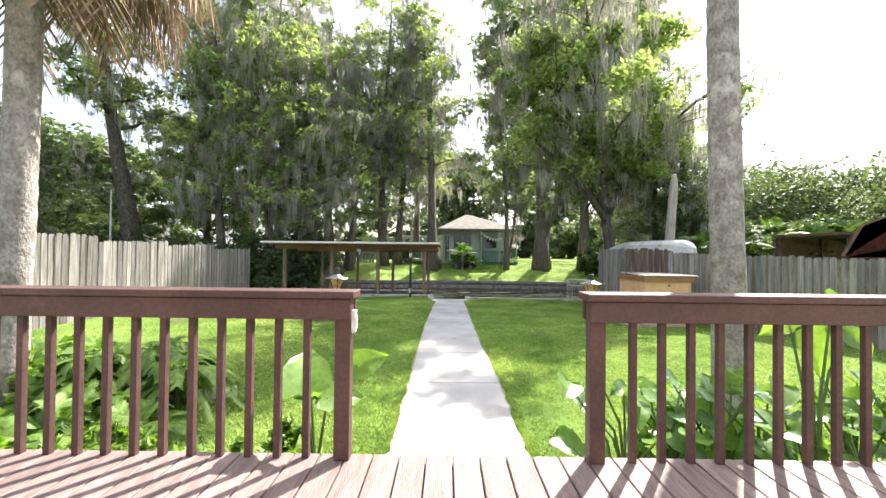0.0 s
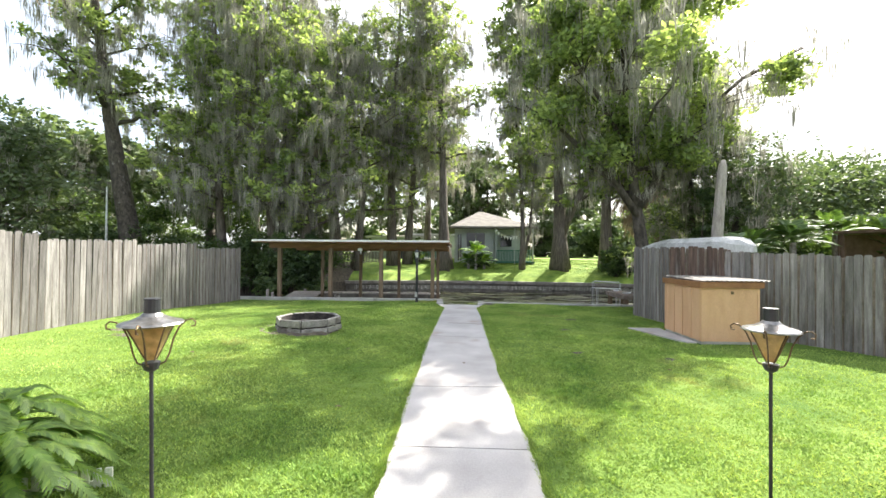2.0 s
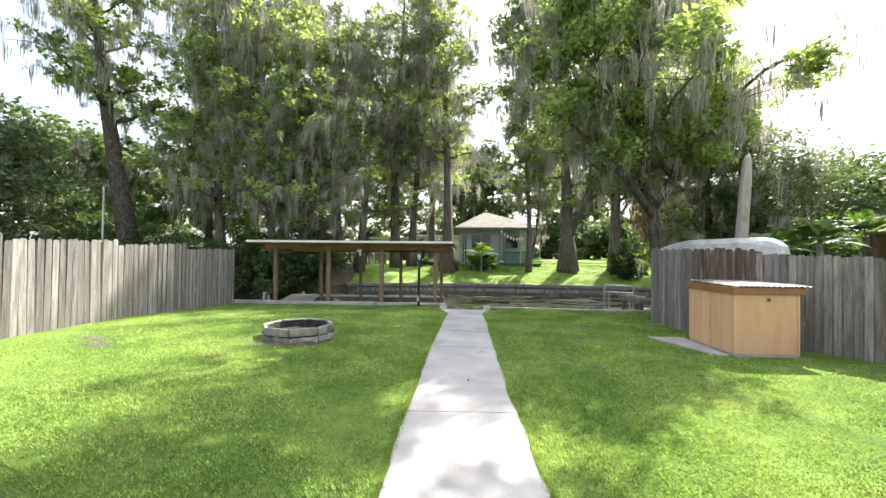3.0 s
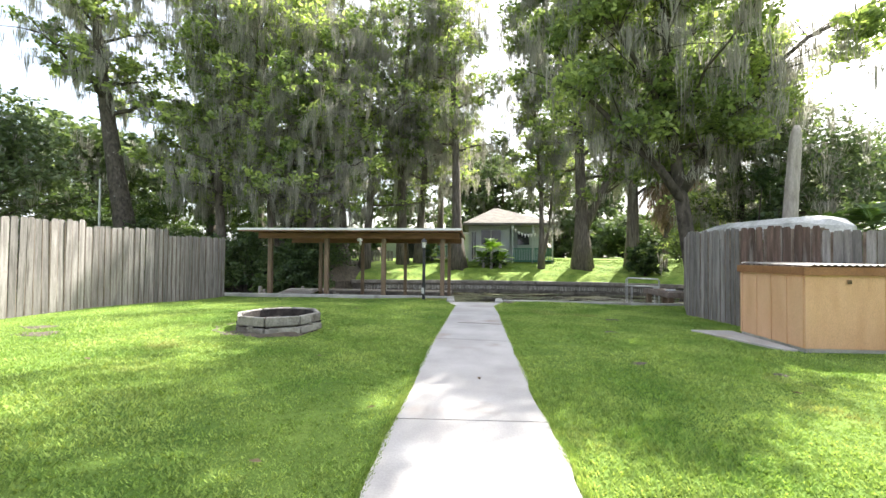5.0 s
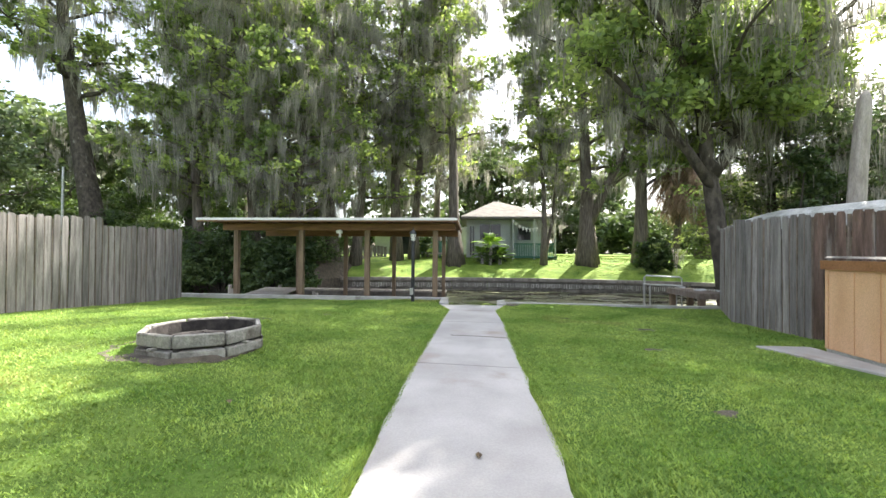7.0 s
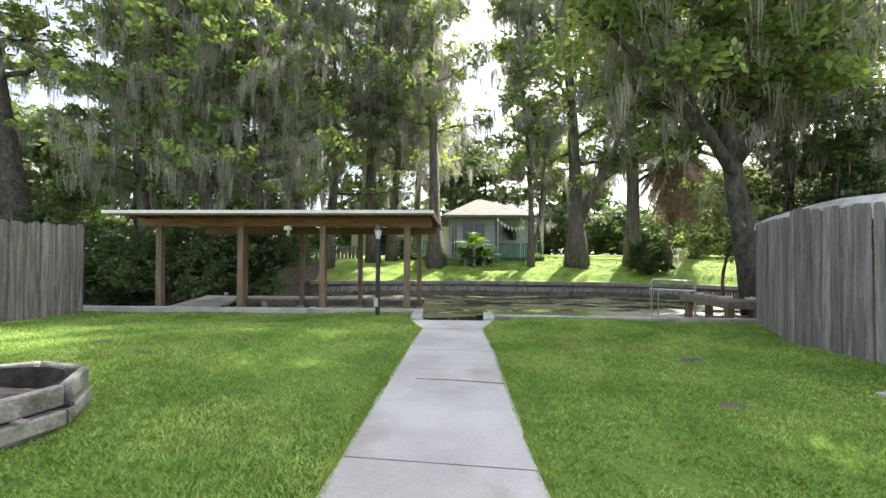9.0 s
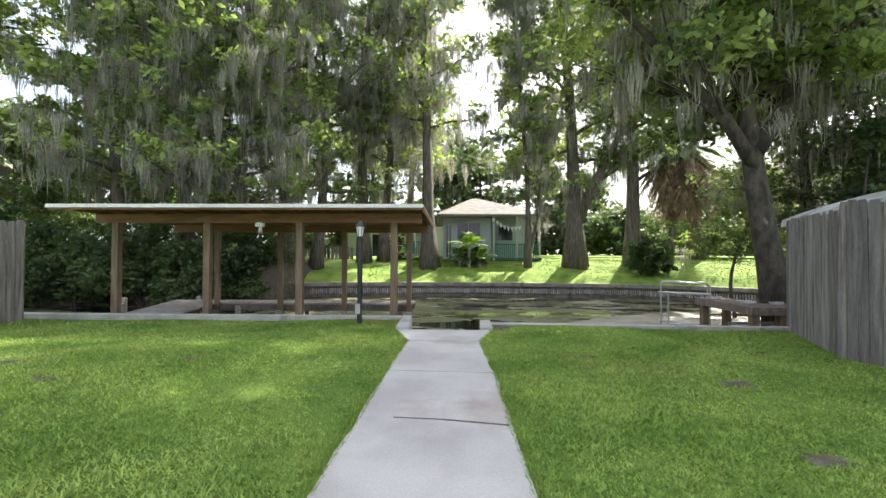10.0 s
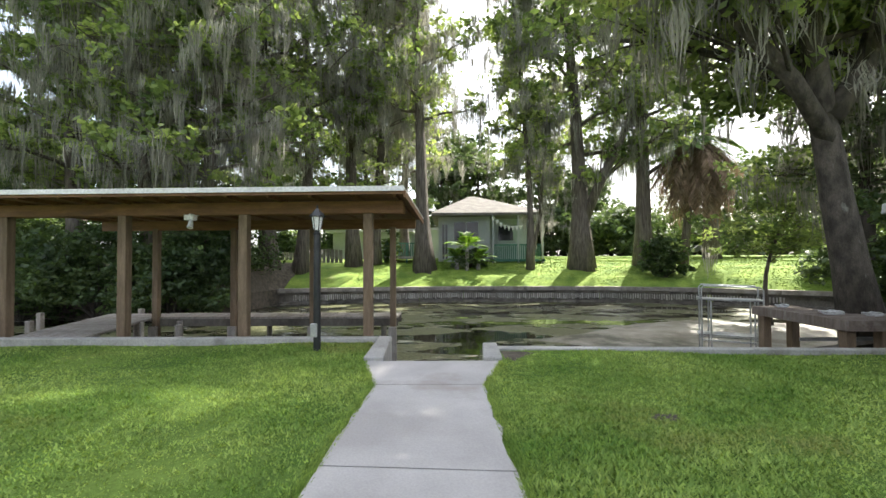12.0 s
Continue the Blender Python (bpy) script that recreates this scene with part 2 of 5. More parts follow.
def water_material():
    m = bpy.data.materials.new("canal_water")
    m.use_nodes = True
    n, l = m.node_tree.nodes, m.node_tree.links
    b = n["Principled BSDF"]
    b.inputs["IOR"].default_value = 1.33
    co = n.new("ShaderNodeNewGeometry").outputs["Position"]
    mp = n.new("ShaderNodeMapping")
    mp.inputs["Scale"].default_value = (0.45, 0.95, 1)
    l.new(co, mp.inputs["Vector"])
    na = n.new("ShaderNodeTexNoise")
    na.inputs["Scale"].default_value, na.inputs["Detail"].default_value, na.inputs["Roughness"].default_value = 0.8, 9, 0.62
    l.new(mp.outputs[0], na.inputs["Vector"])
    mask = n.new("ShaderNodeValToRGB")
    mask.color_ramp.elements[0].position, mask.color_ramp.elements[1].position = 0.46, 0.55
    l.new(na.outputs["Fac"], mask.inputs["Fac"])
    nb = n.new("ShaderNodeTexNoise")
    nb.inputs["Scale"].default_value, nb.inputs["Detail"].default_value = 14, 6
    l.new(co, nb.inputs["Vector"])
    weed = n.new("ShaderNodeValToRGB")
    weed.color_ramp.elements[0].position, weed.color_ramp.elements[1].position = 0.35, 0.65
    weed.color_ramp.elements[0].color, weed.color_ramp.elements[1].color = (0.055, 0.062, 0.026, 1), (0.17, 0.17, 0.085, 1)
    l.new(nb.outputs["Fac"], weed.inputs["Fac"])
    mx = n.new("ShaderNodeMix")
    mx.data_type = "RGBA"
    mx.inputs[6].default_value = (0.022, 0.021, 0.012, 1)
    l.new(mask.outputs["Color"], mx.inputs[0])
    l.new(weed.outputs["Color"], mx.inputs[7])
    nf = n.new("ShaderNodeTexNoise")
    nf.inputs["Scale"].default_value, nf.inputs["Detail"].default_value = 2.3, 8
    l.new(mp.outputs[0], nf.inputs["Vector"])
    rf = n.new("ShaderNodeMapRange")
    rf.inputs["From Min"].default_value, rf.inputs["From Max"].default_value = 0.645, 0.69
    l.new(nf.outputs["Fac"], rf.inputs["Value"])
    m2 = n.new("ShaderNodeMix")
    m2.data_type = "RGBA"
    m2.inputs[7].default_value = (0.42, 0.41, 0.32, 1)
    l.new(rf.outputs["Result"], m2.inputs[0])
    l.new(mx.outputs[2], m2.inputs[6])
    l.new(m2.outputs[2], b.inputs["Base Color"])
    rr = n.new("ShaderNodeMapRange")
    rr.inputs["To Min"].default_value, rr.inputs["To Max"].default_value = 0.04, 0.55
    l.new(mask.outputs["Color"], rr.inputs["Value"])
    l.new(rr.outputs["Result"], b.inputs["Roughness"])
    bp = n.new("ShaderNodeBump")
    bp.inputs["Strength"].default_value, bp.inputs["Distance"].default_value = 0.15, 0.02
    nw = n.new("ShaderNodeTexNoise")
    nw.inputs["Scale"].default_value = 2.5
    l.new(co, nw.inputs["Vector"])
    l.new(nw.outputs["Fac"], bp.inputs["Height"])
    l.new(bp.outputs["Normal"], b.inputs["Normal"])
    return m


M["water"] = water_material()


# ---- builders ----
def finish(name, me, mat, parent=None, label="", at=None):
    me.materials.append(mat)
    ob = new(name, me)
    if at is not None:
        ob.matrix_world = at
    if parent is not None:
        ob.parent = parent
    if label:
        ob["label"] = label
    return ob


def part(name, bm, mat, parent=None, label="", at=None, smooth=False):
    me = bpy.data.meshes.new(name)
    bm.to_mesh(me)
    bm.free()
    if smooth:
        me.polygons.foreach_set("use_smooth", [True] * len(me.polygons))
    return finish(name, me, mat, parent, label, at)


def thing(name, x=0, y=0, z=0, rz=0, label="", category="", group="", kind=""):
    ob = new(name)
    ob.matrix_world = pose(x, y, z, 0, 0, rz)
    ob.empty_display_size = 0.2
    return tagged(ob, label, category, group, kind)


def box(bm, x0, x1, y0, y1, z0, z1, bevel=0.0):
    vs = [bm.verts.new(c) for c in ((x0, y0, z0), (x1, y0, z0), (x1, y1, z0), (x0, y1, z0), (x0, y0, z1), (x1, y0, z1), (x1, y1, z1), (x0, y1, z1))]
    fs = [bm.faces.new([vs[i] for i in f]) for f in ((3, 2, 1, 0), (4, 5, 6, 7), (0, 1, 5, 4), (1, 2, 6, 5), (2, 3, 7, 6), (3, 0, 4, 7))]
    if bevel:
        es = list({e for f in fs for e in f.edges})
        bmesh.ops.bevel(bm, geom=es, offset=bevel, segments=1, affect="EDGES")
    return bm


def boxed(*a, bevel=0.0):
    return box(bmesh.new(), *a, bevel=bevel)


def beam(bm, p, q, w, h):
    """A straight bar from p to q, w wide and h high."""
    p, q = Vector(p), Vector(q)
    d = (q - p).normalized()
    up = Vector((0, 0, 1)) if abs(d.z) < 0.95 else Vector((0, 1, 0))
    s = d.cross(up).normalized()
    u = s.cross(d)
    vs = [bm.verts.new(c + s * a * w / 2 + u * b * h / 2) for c in (p, q) for a, b in ((-1, -1), (1, -1), (1, 1), (-1, 1))]
    for f in ((3, 2, 1, 0), (4, 5, 6, 7), (0, 1, 5, 4), (1, 2, 6, 5), (2, 3, 7, 6), (3, 0, 4, 7)):
        bm.faces.new([vs[i] for i in f])
    return bm


def tube(bm, pts, radii, sides=8, rough=0.0, seed=0, ribs=0, caps=True):
    """A tapered tube through the points."""
    pts = [Vector(p) for p in pts]
    rows = []
    rng = random.Random(seed)
    ph = rng.random() * 6
    for i, p in enumerate(pts):
        d = (pts[min(i + 1, len(pts) - 1)] - pts[max(i - 1, 0)]).normalized()
        a = Vector((1, 0, 0)) if abs(d.x) < 0.8 else Vector((0, 1, 0))
        s = (a - d * a.dot(d)).normalized()
        u = d.cross(s)
        row = []
        for k in range(sides):
            t = 2 * math.pi * k / sides
            r = radii[i] * (1 + rough * (rng.random() - 0.5))
            if ribs:
                r *= 1 + 0.22 * math.sin(ribs * t + ph) * max(0.0, 1 - i / (len(pts) * 0.6))
            row.append(bm.verts.new(p + (s * math.cos(t) + u * math.sin(t)) * r))
        rows.append(row)
    for a, b in zip(rows, rows[1:]):
        for k in range(sides):
            bm.faces.new((a[k], a[(k + 1) % sides], b[(k + 1) % sides], b[k]))
    if caps:
        bm.faces.new(rows[0][::-1])
        bm.faces.new(rows[-1])
    return bm


def lathe(bm, profile, sides=16, z0=0, cx=0, cy=0, turn=0.0):
    rows = [[bm.verts.new((cx + r * math.cos(turn + 2 * math.pi * k / sides), cy + r * math.sin(turn + 2 * math.pi * k / sides), z0 + z)) for k in range(sides)] for r, z in profile]
    for a, b in zip(rows, rows[1:]):
        for k in range(sides):
            bm.faces.new((a[k], a[(k + 1) % sides], b[(k + 1) % sides], b[k]))
    bm.faces.new(rows[0][::-1])
    bm.faces.new(rows[-1])
    return bm


def mesh_of(name, verts, size):
    """A mesh from an array of corners, every `size` of them a face."""
    me = bpy.data.meshes.new(name)
    count = len(verts) // size
    me.vertices.add(count * size)
    me.vertices.foreach_set("co", np.ascontiguousarray(verts, dtype=np.float32).ravel())
    me.loops.add(count * size)
    me.loops.foreach_set("vertex_index", np.arange(count * size, dtype=np.int32))
    me.polygons.add(count)
    me.polygons.foreach_set("loop_start", np.arange(0, count * size, size, dtype=np.int32))
    me.update(calc_edges=True)
    return me


def leaf_quads(centres, size, rng, flat=0.35, long=1.7):
    """Rhombic leaves at the centres, turned every way but more often lying flat."""
    n = len(centres)
    a = rng.normal(size=(n, 3))
    a[:, 2] *= flat + 0.3
    a /= np.linalg.norm(a, axis=1, keepdims=True)
    b = rng.normal(size=(n, 3))
    b[:, 2] *= flat + 0.3
    b -= a * (a * b).sum(1, keepdims=True)
    b /= np.linalg.norm(b, axis=1, keepdims=True)
    s = size * rng.uniform(0.6, 1.35, (n, 1))
    a *= s * long / 2
    b *= s / 2
    return np.stack([centres - a, centres - b * 0.9, centres + a, centres + b * 0.9], 1).reshape(-1, 3)


def clump_points(centres, radii, n, rng, squash=0.6):
    """n points about each centre, gathered in small sprigs so that the clump is ragged with gaps."""
    c = len(centres)
    k = max(2, n // 14)
    d = rng.normal(size=(c, k, 3))
    d /= np.linalg.norm(d, axis=2, keepdims=True)
    d *= rng.uniform(0.2, 1.15, (c, k, 1)) ** 0.6
    d[:, :, 2] *= squash
    sprig = np.asarray(centres)[:, None, :] + d * np.asarray(radii)[:, None, None]
    r = np.asarray(radii)[:, None, None, None] * 0.2
    p = sprig[:, :, None, :] + rng.normal(size=(c, k, 14, 3)) * [1, 1, 0.6] * r
    return p.reshape(-1, 3)


def moss_strips(tops, length, rng, strands=7, spread=0.13):
    """Beards of moss: each a dense tassel of thin strips that hang close together, the middle ones longest."""
    n = len(tops)
    off = rng.normal(size=(n * strands, 3)) * [spread, spread, 0.06]
    base = np.repeat(tops, strands, 0) + off
    far = np.hypot(off[:, 0], off[:, 1]) / spread
    ln = (np.repeat(length, strands) * np.exp(-far * 0.45) * rng.uniform(0.5, 1.15, n * strands))[:, None]
    ang = rng.uniform(0, 2 * np.pi, (n * strands, 1))
    side = np.concatenate([np.cos(ang), np.sin(ang), 0 * ang], 1) * rng.uniform(0.008, 0.024, (n * strands, 1))
    sway = rng.normal(size=(n * strands, 3)) * [0.05, 0.05, 0]
    mid = base + [0, 0, -1] * ln * rng.uniform(0.25, 0.6, (n * strands, 1)) + sway
    tip = base + [0, 0, -1] * ln - off * [0.5, 0.5, 0]
    return np.stack([base, mid - side, tip, mid + side], 1).reshape(-1, 3)


def limb(start, out, rise, turn, rng, steps=6, wander=0.35):
    pts = [Vector(start)]
    d = Vector((math.cos(turn) * out, math.sin(turn) * out, rise))
    for i in range(steps):
        pts.append(pts[-1] + d / steps + Vector((rng.uniform(-1, 1), rng.uniform(-1, 1), rng.uniform(-0.7, 0.9))) * wander * d.length / steps)
    return pts


def tree(x, y, z, height, radius, crown_from, trunk=0.35, lean=(0, 0), seed=1, leaves=9000, leaf=0.26, moss=160, mat="leaf", bark="bark", limbs=15,
         label="tall cypress tree hung with grey moss on the far bank", flare=1.6, ribs=0, clump=1.5, moss_long=1.3, forks=(), thin=0.15, dense=1.0):
    """A tree: tapered trunk, limbs, a crown of leaf clumps round the limbs, and moss that hangs from it."""
    rng = random.Random(seed)
    nrng = np.random.default_rng(seed)
    t = thing("tree", x, y, z, 0, label, "tree")
    bm = bmesh.new()
    steps = 12
    line, rad = [], []
    for i in range(steps + 1):
        f = i / steps
        line.append(Vector((lean[0] * f ** 1.2 + 0.25 * math.sin(f * 5 + seed), lean[1] * f + 0.2 * math.sin(f * 4 + seed * 2), height * 0.93 * f - (0.3 if i == 0 else 0))))
        rad.append(trunk * ((1 - f) ** 0.8 * 0.9 + 0.08) * (1 + (flare - 1) * math.exp(-f * 14)))
    off = Vector((line[0].x, line[0].y, 0))
    line = [p - off for p in line]
    tube(bm, line, rad, 12, 0.12, seed, ribs)
    ends = []
    mosspts = []

    def on_trunk(f):
        k = min(f, 0.999) * steps
        i = int(k)
        return line[i].lerp(line[i + 1], k - i)

    for i in range(limbs):
        f = crown_from / height + (1 - crown_from / height) * (i + rng.random()) / limbs
        f = min(0.98, f)
        turn = i * 2.4 + rng.uniform(-0.5, 0.5)
        reach = radius * (0.55 + 0.6 * rng.random()) * (1 - 0.55 * max(0, (f - 0.55) / 0.45))
        pts = limb(on_trunk(f), reach, reach * rng.uniform(0.1, 0.55), turn, rng)
        r0 = trunk * 0.36 * (1.15 - f)
        tube(bm, pts, [r0 * (1 - 0.8 * k / (len(pts) - 1)) for k in range(len(pts))], 6, 0.1, seed + i)
        for k in (2, 3, 4, 5, 6):
            ends.append(pts[k] + Vector((rng.uniform(-1, 1), rng.uniform(-1, 1), rng.uniform(-0.3, 0.8))) * clump * 0.5)
            mosspts.append(pts[k])
            for _ in range(2):
                q = pts[k] + Vector((rng.uniform(-1, 1), rng.uniform(-1, 1), rng.uniform(-0.2, 0.5))) * radius * 0.33
                tube(bm, [pts[k], pts[k].lerp(q, 0.5) + Vector((0, 0, 0.1)), q], [r0 * 0.25, r0 * 0.16, 0.012], 4, 0, seed)
                ends.append(q)
                mosspts.append(q)
    for fk in forks:
        pts = [Vector(p) for p in fk[0]]
        tube(bm, pts, [fk[1] * (1 - 0.75 * k / (len(pts) - 1)) for k in range(len(pts))], 9, 0.12, seed)
        mosspts += pts[1:-2] * 3
        for p, q in zip(pts[1:], pts[2:]):
            for _ in range(7):
                e = p.lerp(q, rng.random()) + Vector((rng.uniform(-1, 1), rng.uniform(-1, 1), rng.uniform(-0.4, 0.8))) * clump * 1.4
                tube(bm, [p, p.lerp(e, 0.5) + Vector((0, 0, 0.08)), e], [fk[1] * 0.25, fk[1] * 0.15, 0.01], 4, 0, seed)
                ends += [e, e + Vector((0.4, 0.2, 0.3))]
                mosspts.append(e)
    part("trunk", bm, M[bark], t, "", smooth=True)
    cen = np.array([tuple(e) for e in ends])
    keep = nrng.random(len(cen)) < (0.95 - thin * np.clip(cen[:, 2] / height, 0, 1)) * dense
    cen = cen[keep]
    r = clump * nrng.uniform(0.55, 1.15, len(cen))
    pts = clump_points(cen, r, max(4, leaves // len(cen)), nrng, 0.55)
    c = finish("crown", mesh_of("crown", leaf_quads(pts, leaf, nrng), 4), M[mat], t)
    c["kind"] = "stuff"
    if moss:
        mp = np.array([tuple(e) for e in mosspts if math.hypot(e.x - lean[0] * 0.4, e.y) > 0.9])
        top = mp[nrng.integers(0, len(mp), moss)] + nrng.normal(size=(moss, 3)) * [clump * 0.45, clump * 0.45, clump * 0.3]
        ml = nrng.uniform(0.3, 1.0, moss) ** 1.5 * moss_long * 1.6
        k = finish("moss", mesh_of("moss", moss_strips(top, ml, nrng, 24, 0.15), 4), M["moss"], t)
        k["kind"] = "stuff"
    return t


def bush(x, y, z, rx, ry, rz, seed=1, leaves=4000, leaf=0.14, mat="leaf_dark", label="dense dark green shrub on the canal bank", clumps=40, name="bush"):
    nrng = np.random.default_rng(seed)
    rng = random.Random(seed)
    t = thing(name, x, y, z, 0, label, "bush")
    d = nrng.normal(size=(clumps, 3))
    d /= np.linalg.norm(d, axis=1, keepdims=True)
    d[:, 2] = np.abs(d[:, 2])
    cen = d * nrng.uniform(0.35, 1.0, (clumps, 1)) * [rx, ry, rz * 0.9] + [0, 0, rz * 0.12]
    bm = bmesh.new()
    for c in cen[::3]:
        tube(bm, [(0, 0, -0.1), (c[0] * 0.4, c[1] * 0.4, c[2] * 0.6), tuple(c)], [0.05, 0.03, 0.01], 5)
    part("stem", bm, M["oak_bark"], t)
    pts = clump_points(cen, nrng.uniform(0.22, 0.42, clumps) * (rx + ry) / 2, leaves // clumps, nrng, 0.7)
    pts[:, 2] = np.maximum(pts[:, 2], 0.02)
    c = finish("foliage", mesh_of("foliage", leaf_quads(pts, leaf, nrng), 4), M[mat], t)
    c["kind"] = "stuff"
    return t


def frond_quads(n_fronds, length, rng, droop=0.5, rise=(0.2, 1.3), leaflets=26, leaflet=0.45, width=0.035, dead=False):
    """Feather or fan fronds as strips: corners of quads."""
    out = []
    for i in range(n_fronds):
        az = rng.random() * 2 * math.pi
        el = rng.uniform(*rise)
        ln = length * rng.uniform(0.75, 1.1)
        d = Vector((math.cos(az) * math.cos(el), math.sin(az) * math.cos(el), math.sin(el)))
        side = Vector((-math.sin(az), math.cos(az), 0))
        def at(f):
            return d * ln * f + Vector((0, 0, -droop * ln * f * f))
        for k in range(6):
            a, b = at(k / 6), at((k + 1) / 6)
            w = side * 0.018
            out += [a - w, a + w, b + w * 0.8, b - w * 0.8]
        for k in range(leaflets):
            f = 0.3 + 0.7 * k / leaflets
            p = at(f)
            fwd = (at(min(1, f + 0.05)) - at(f - 0.05)).normalized()
            for sgn in (-1, 1):
                tip = p + (side * sgn * rng.uniform(0.7, 1.0) + fwd * 0.7 + Vector((0, 0, -0.25 - (0.6 if dead else 0)))).normalized() * leaflet * ln * (1 - 0.5 * abs(f - 0.6))
                mid = p.lerp(tip, 0.45)
                w = fwd * width
                out += [p, mid - w, tip, mid + w]
    return np.array([tuple(v) for v in out])


# ---- ground ----
WATER = -1.15


def smooth(a, b, v):
    t = min(1, max(0, (v - a) / (b - a)))
    return t * t * (3 - 2 * t)


def near_height(x, y):
    return 0.2 * smooth(-0.9, -4.6, x) * smooth(16.3, 12, y) - 0.04 * smooth(0, 14, y) * smooth(1.0, 5.0, abs(x)) + 0.012 * math.sin(x * 1.7 + y) * smooth(0.7, 2, abs(x))


def bank(x):
    """Where the canal's far edge runs."""
    far = float(np.interp(x, (-12, 0, 9, 13, 17, 25, 40), (31.6, 33.2, 32.6, 31.3, 28.9, 24.4, 18.5)))
    k = smooth(-9.8, -8.4, x)
    return 27.3 * (1 - k) + far * k


def far_height(x, s):
    prof = ((0, -0.35), (1, 0.1), (2.5, 0.55), (5, 0.9), (9, 1.1), (16, 1.2), (60, 1.5), (900, 2.0))
    for (a, p), (b, q) in zip(prof, prof[1:]):
        if s <= b:
            return p + (q - p) * (s - a) / (b - a) + 0.03 * math.sin(x * 0.8 + s)
    return 2.0


def shore(x):
    """Where the near lawn ends at the sea wall."""
    return 16.95 if x < 0.86 else 16.42


def left_edge(y):
    return np.interp(y, (3.35, 5.5, 7.2, 10.4, 12.0, 13.35, 14.9, 15.8), (0.62, 0.625, 0.645, 0.645, 0.60, 0.57, 0.52, 0.80))


def right_edge(y):
    return np.interp(y, (3.35, 6.5, 8.0, 12.0, 13.35, 14.9, 15.8), (0.61, 0.62, 0.57, 0.56, 0.585, 0.53, 0.80))


def build_ground():
    xs = [-600, -200, -80, -50] + [-40 + 1.0 * i for i in range(27)] + sorted([-13 + 0.35 * i for i in range(75)] + [-0.84, 0.84, 0.859, 0.861]) + [13.5 + i for i in range(27)] + [50, 80, 200, 600]
    ys = [-300, -80, -20, -8, -4] + [-3 + 0.4 * i for i in range(47)] + [15.79, 16.4, 16.95]
    rows = [[(x, min(y, shore(x) - 0.01 * (y < 16.5)), near_height(x, y)) for x in xs] for y in ys]
    rows.append([(x, shore(x) + 0.02, -2.0) for x in xs])
    rows.append([(x, 20.0, -2.0) for x in xs])
    rows.append([(x, bank(x) - 0.02, -2.0) for x in xs])
    for s in (0, 1, 2, 3, 4, 5.5, 7, 9, 12, 16, 22, 30, 45, 80, 200, 900):
        rows.append([(x, bank(x) + s, far_height(x, s)) for x in xs])
    slip = lambda x, y: abs(x) < 0.84 and 15.78 < y < 17.1
    bm = bmesh.new()
    vs = [[bm.verts.new(p) for p in r] for r in rows]
    edge = len(ys) - 1
    for j, (a, b) in enumerate(zip(vs, vs[1:])):
        for i in range(len(xs) - 1):
            if j <= edge and slip((xs[i] + xs[i + 1]) / 2, (ys + [16.96])[j] + 0.02):
                continue
            f = bm.faces.new((a[i], a[i + 1], b[i + 1], b[i]))
            f.material_index = 0 if j < edge else (1 if j < edge + 3 else (3 if xs[i] < -8.6 and j < edge + 10 else 2))
    me = bpy.data.meshes.new("ground")
    bm.to_mesh(me)
    bm.free()
    for k in ("lawn", "bed", "far_lawn", "soil"):
        me.materials.append(M[k])
    tagged(new("ground", me), "mown lawn sloping down to the canal and rising on the far bank", "lawn", kind="structure")


build_ground()
tagged(part("water", boxed(-60, 60, 15.9, 60, WATER - 0.05, WATER), M["water"]), "still dark canal water with floating weed", "water", kind="structure")

# ---- garden path ----
path = thing("path", label="straight narrow path of pale concrete slabs", category="path", kind="structure")
seams = [3.35, 3.84, 5.53, 7.22, 10.43, 13.35, 14.9]
skew = {10.43: -0.06, 7.22: 0.02, 13.35: -0.03}
rngp = random.Random(5)


def slab(y0, y1):
    bm = bmesh.new()
    n = 9
    left, right = [], []
    for i in range(n):
        f = i / (n - 1)
        y = y0 + 0.008 + (y1 - y0 - 0.016) * f
        j = 0 if i in (0, n - 1) else 1
        tilt = skew.get(y0, 0) * (1 - f) + skew.get(y1, 0) * f
        left.append((-left_edge(y) + j * rngp.uniform(-0.02, 0.015), y - tilt))
        right.append((right_edge(y) + j * rngp.uniform(-0.03, 0.02), y + tilt))
    ring = left + right[::-1]
    top = [bm.verts.new((x, y, 0.025)) for x, y in ring]
    low = [bm.verts.new((x, y, -0.1)) for x, y in ring]
    bm.faces.new(top[::-1])
    for i in range(len(ring)):
        k = (i + 1) % len(ring)
        bm.faces.new((top[i], top[k], low[k], low[i]))
    bmesh.ops.recalc_face_normals(bm, faces=bm.faces)
    return part("slab", bm, M["concrete"], path)


for a, b in zip(seams, seams[1:]):
    slab(a, b)
slab(14.9, 15.8)
crack = beam(bmesh.new(), (-0.33, 12.10, 0.022), (0.05, 12.07, 0.022), 0.014, 0.012)
beam(crack, (0.05, 12.07, 0.022), (0.55, 11.98, 0.022), 0.02, 0.012)
part("crack", crack, M["soil"], path, "dirt filled crack across the slab")
part("joint_fill", boxed(-0.5, 0.5, 3.35, 15.7, -0.08, 0.008), M["soil"], path, "dark dirt in the joints")

# ---- sea wall ----
wall = thing("seawall", label="low concrete sea wall along the canal edge", category="wall", kind="structure")


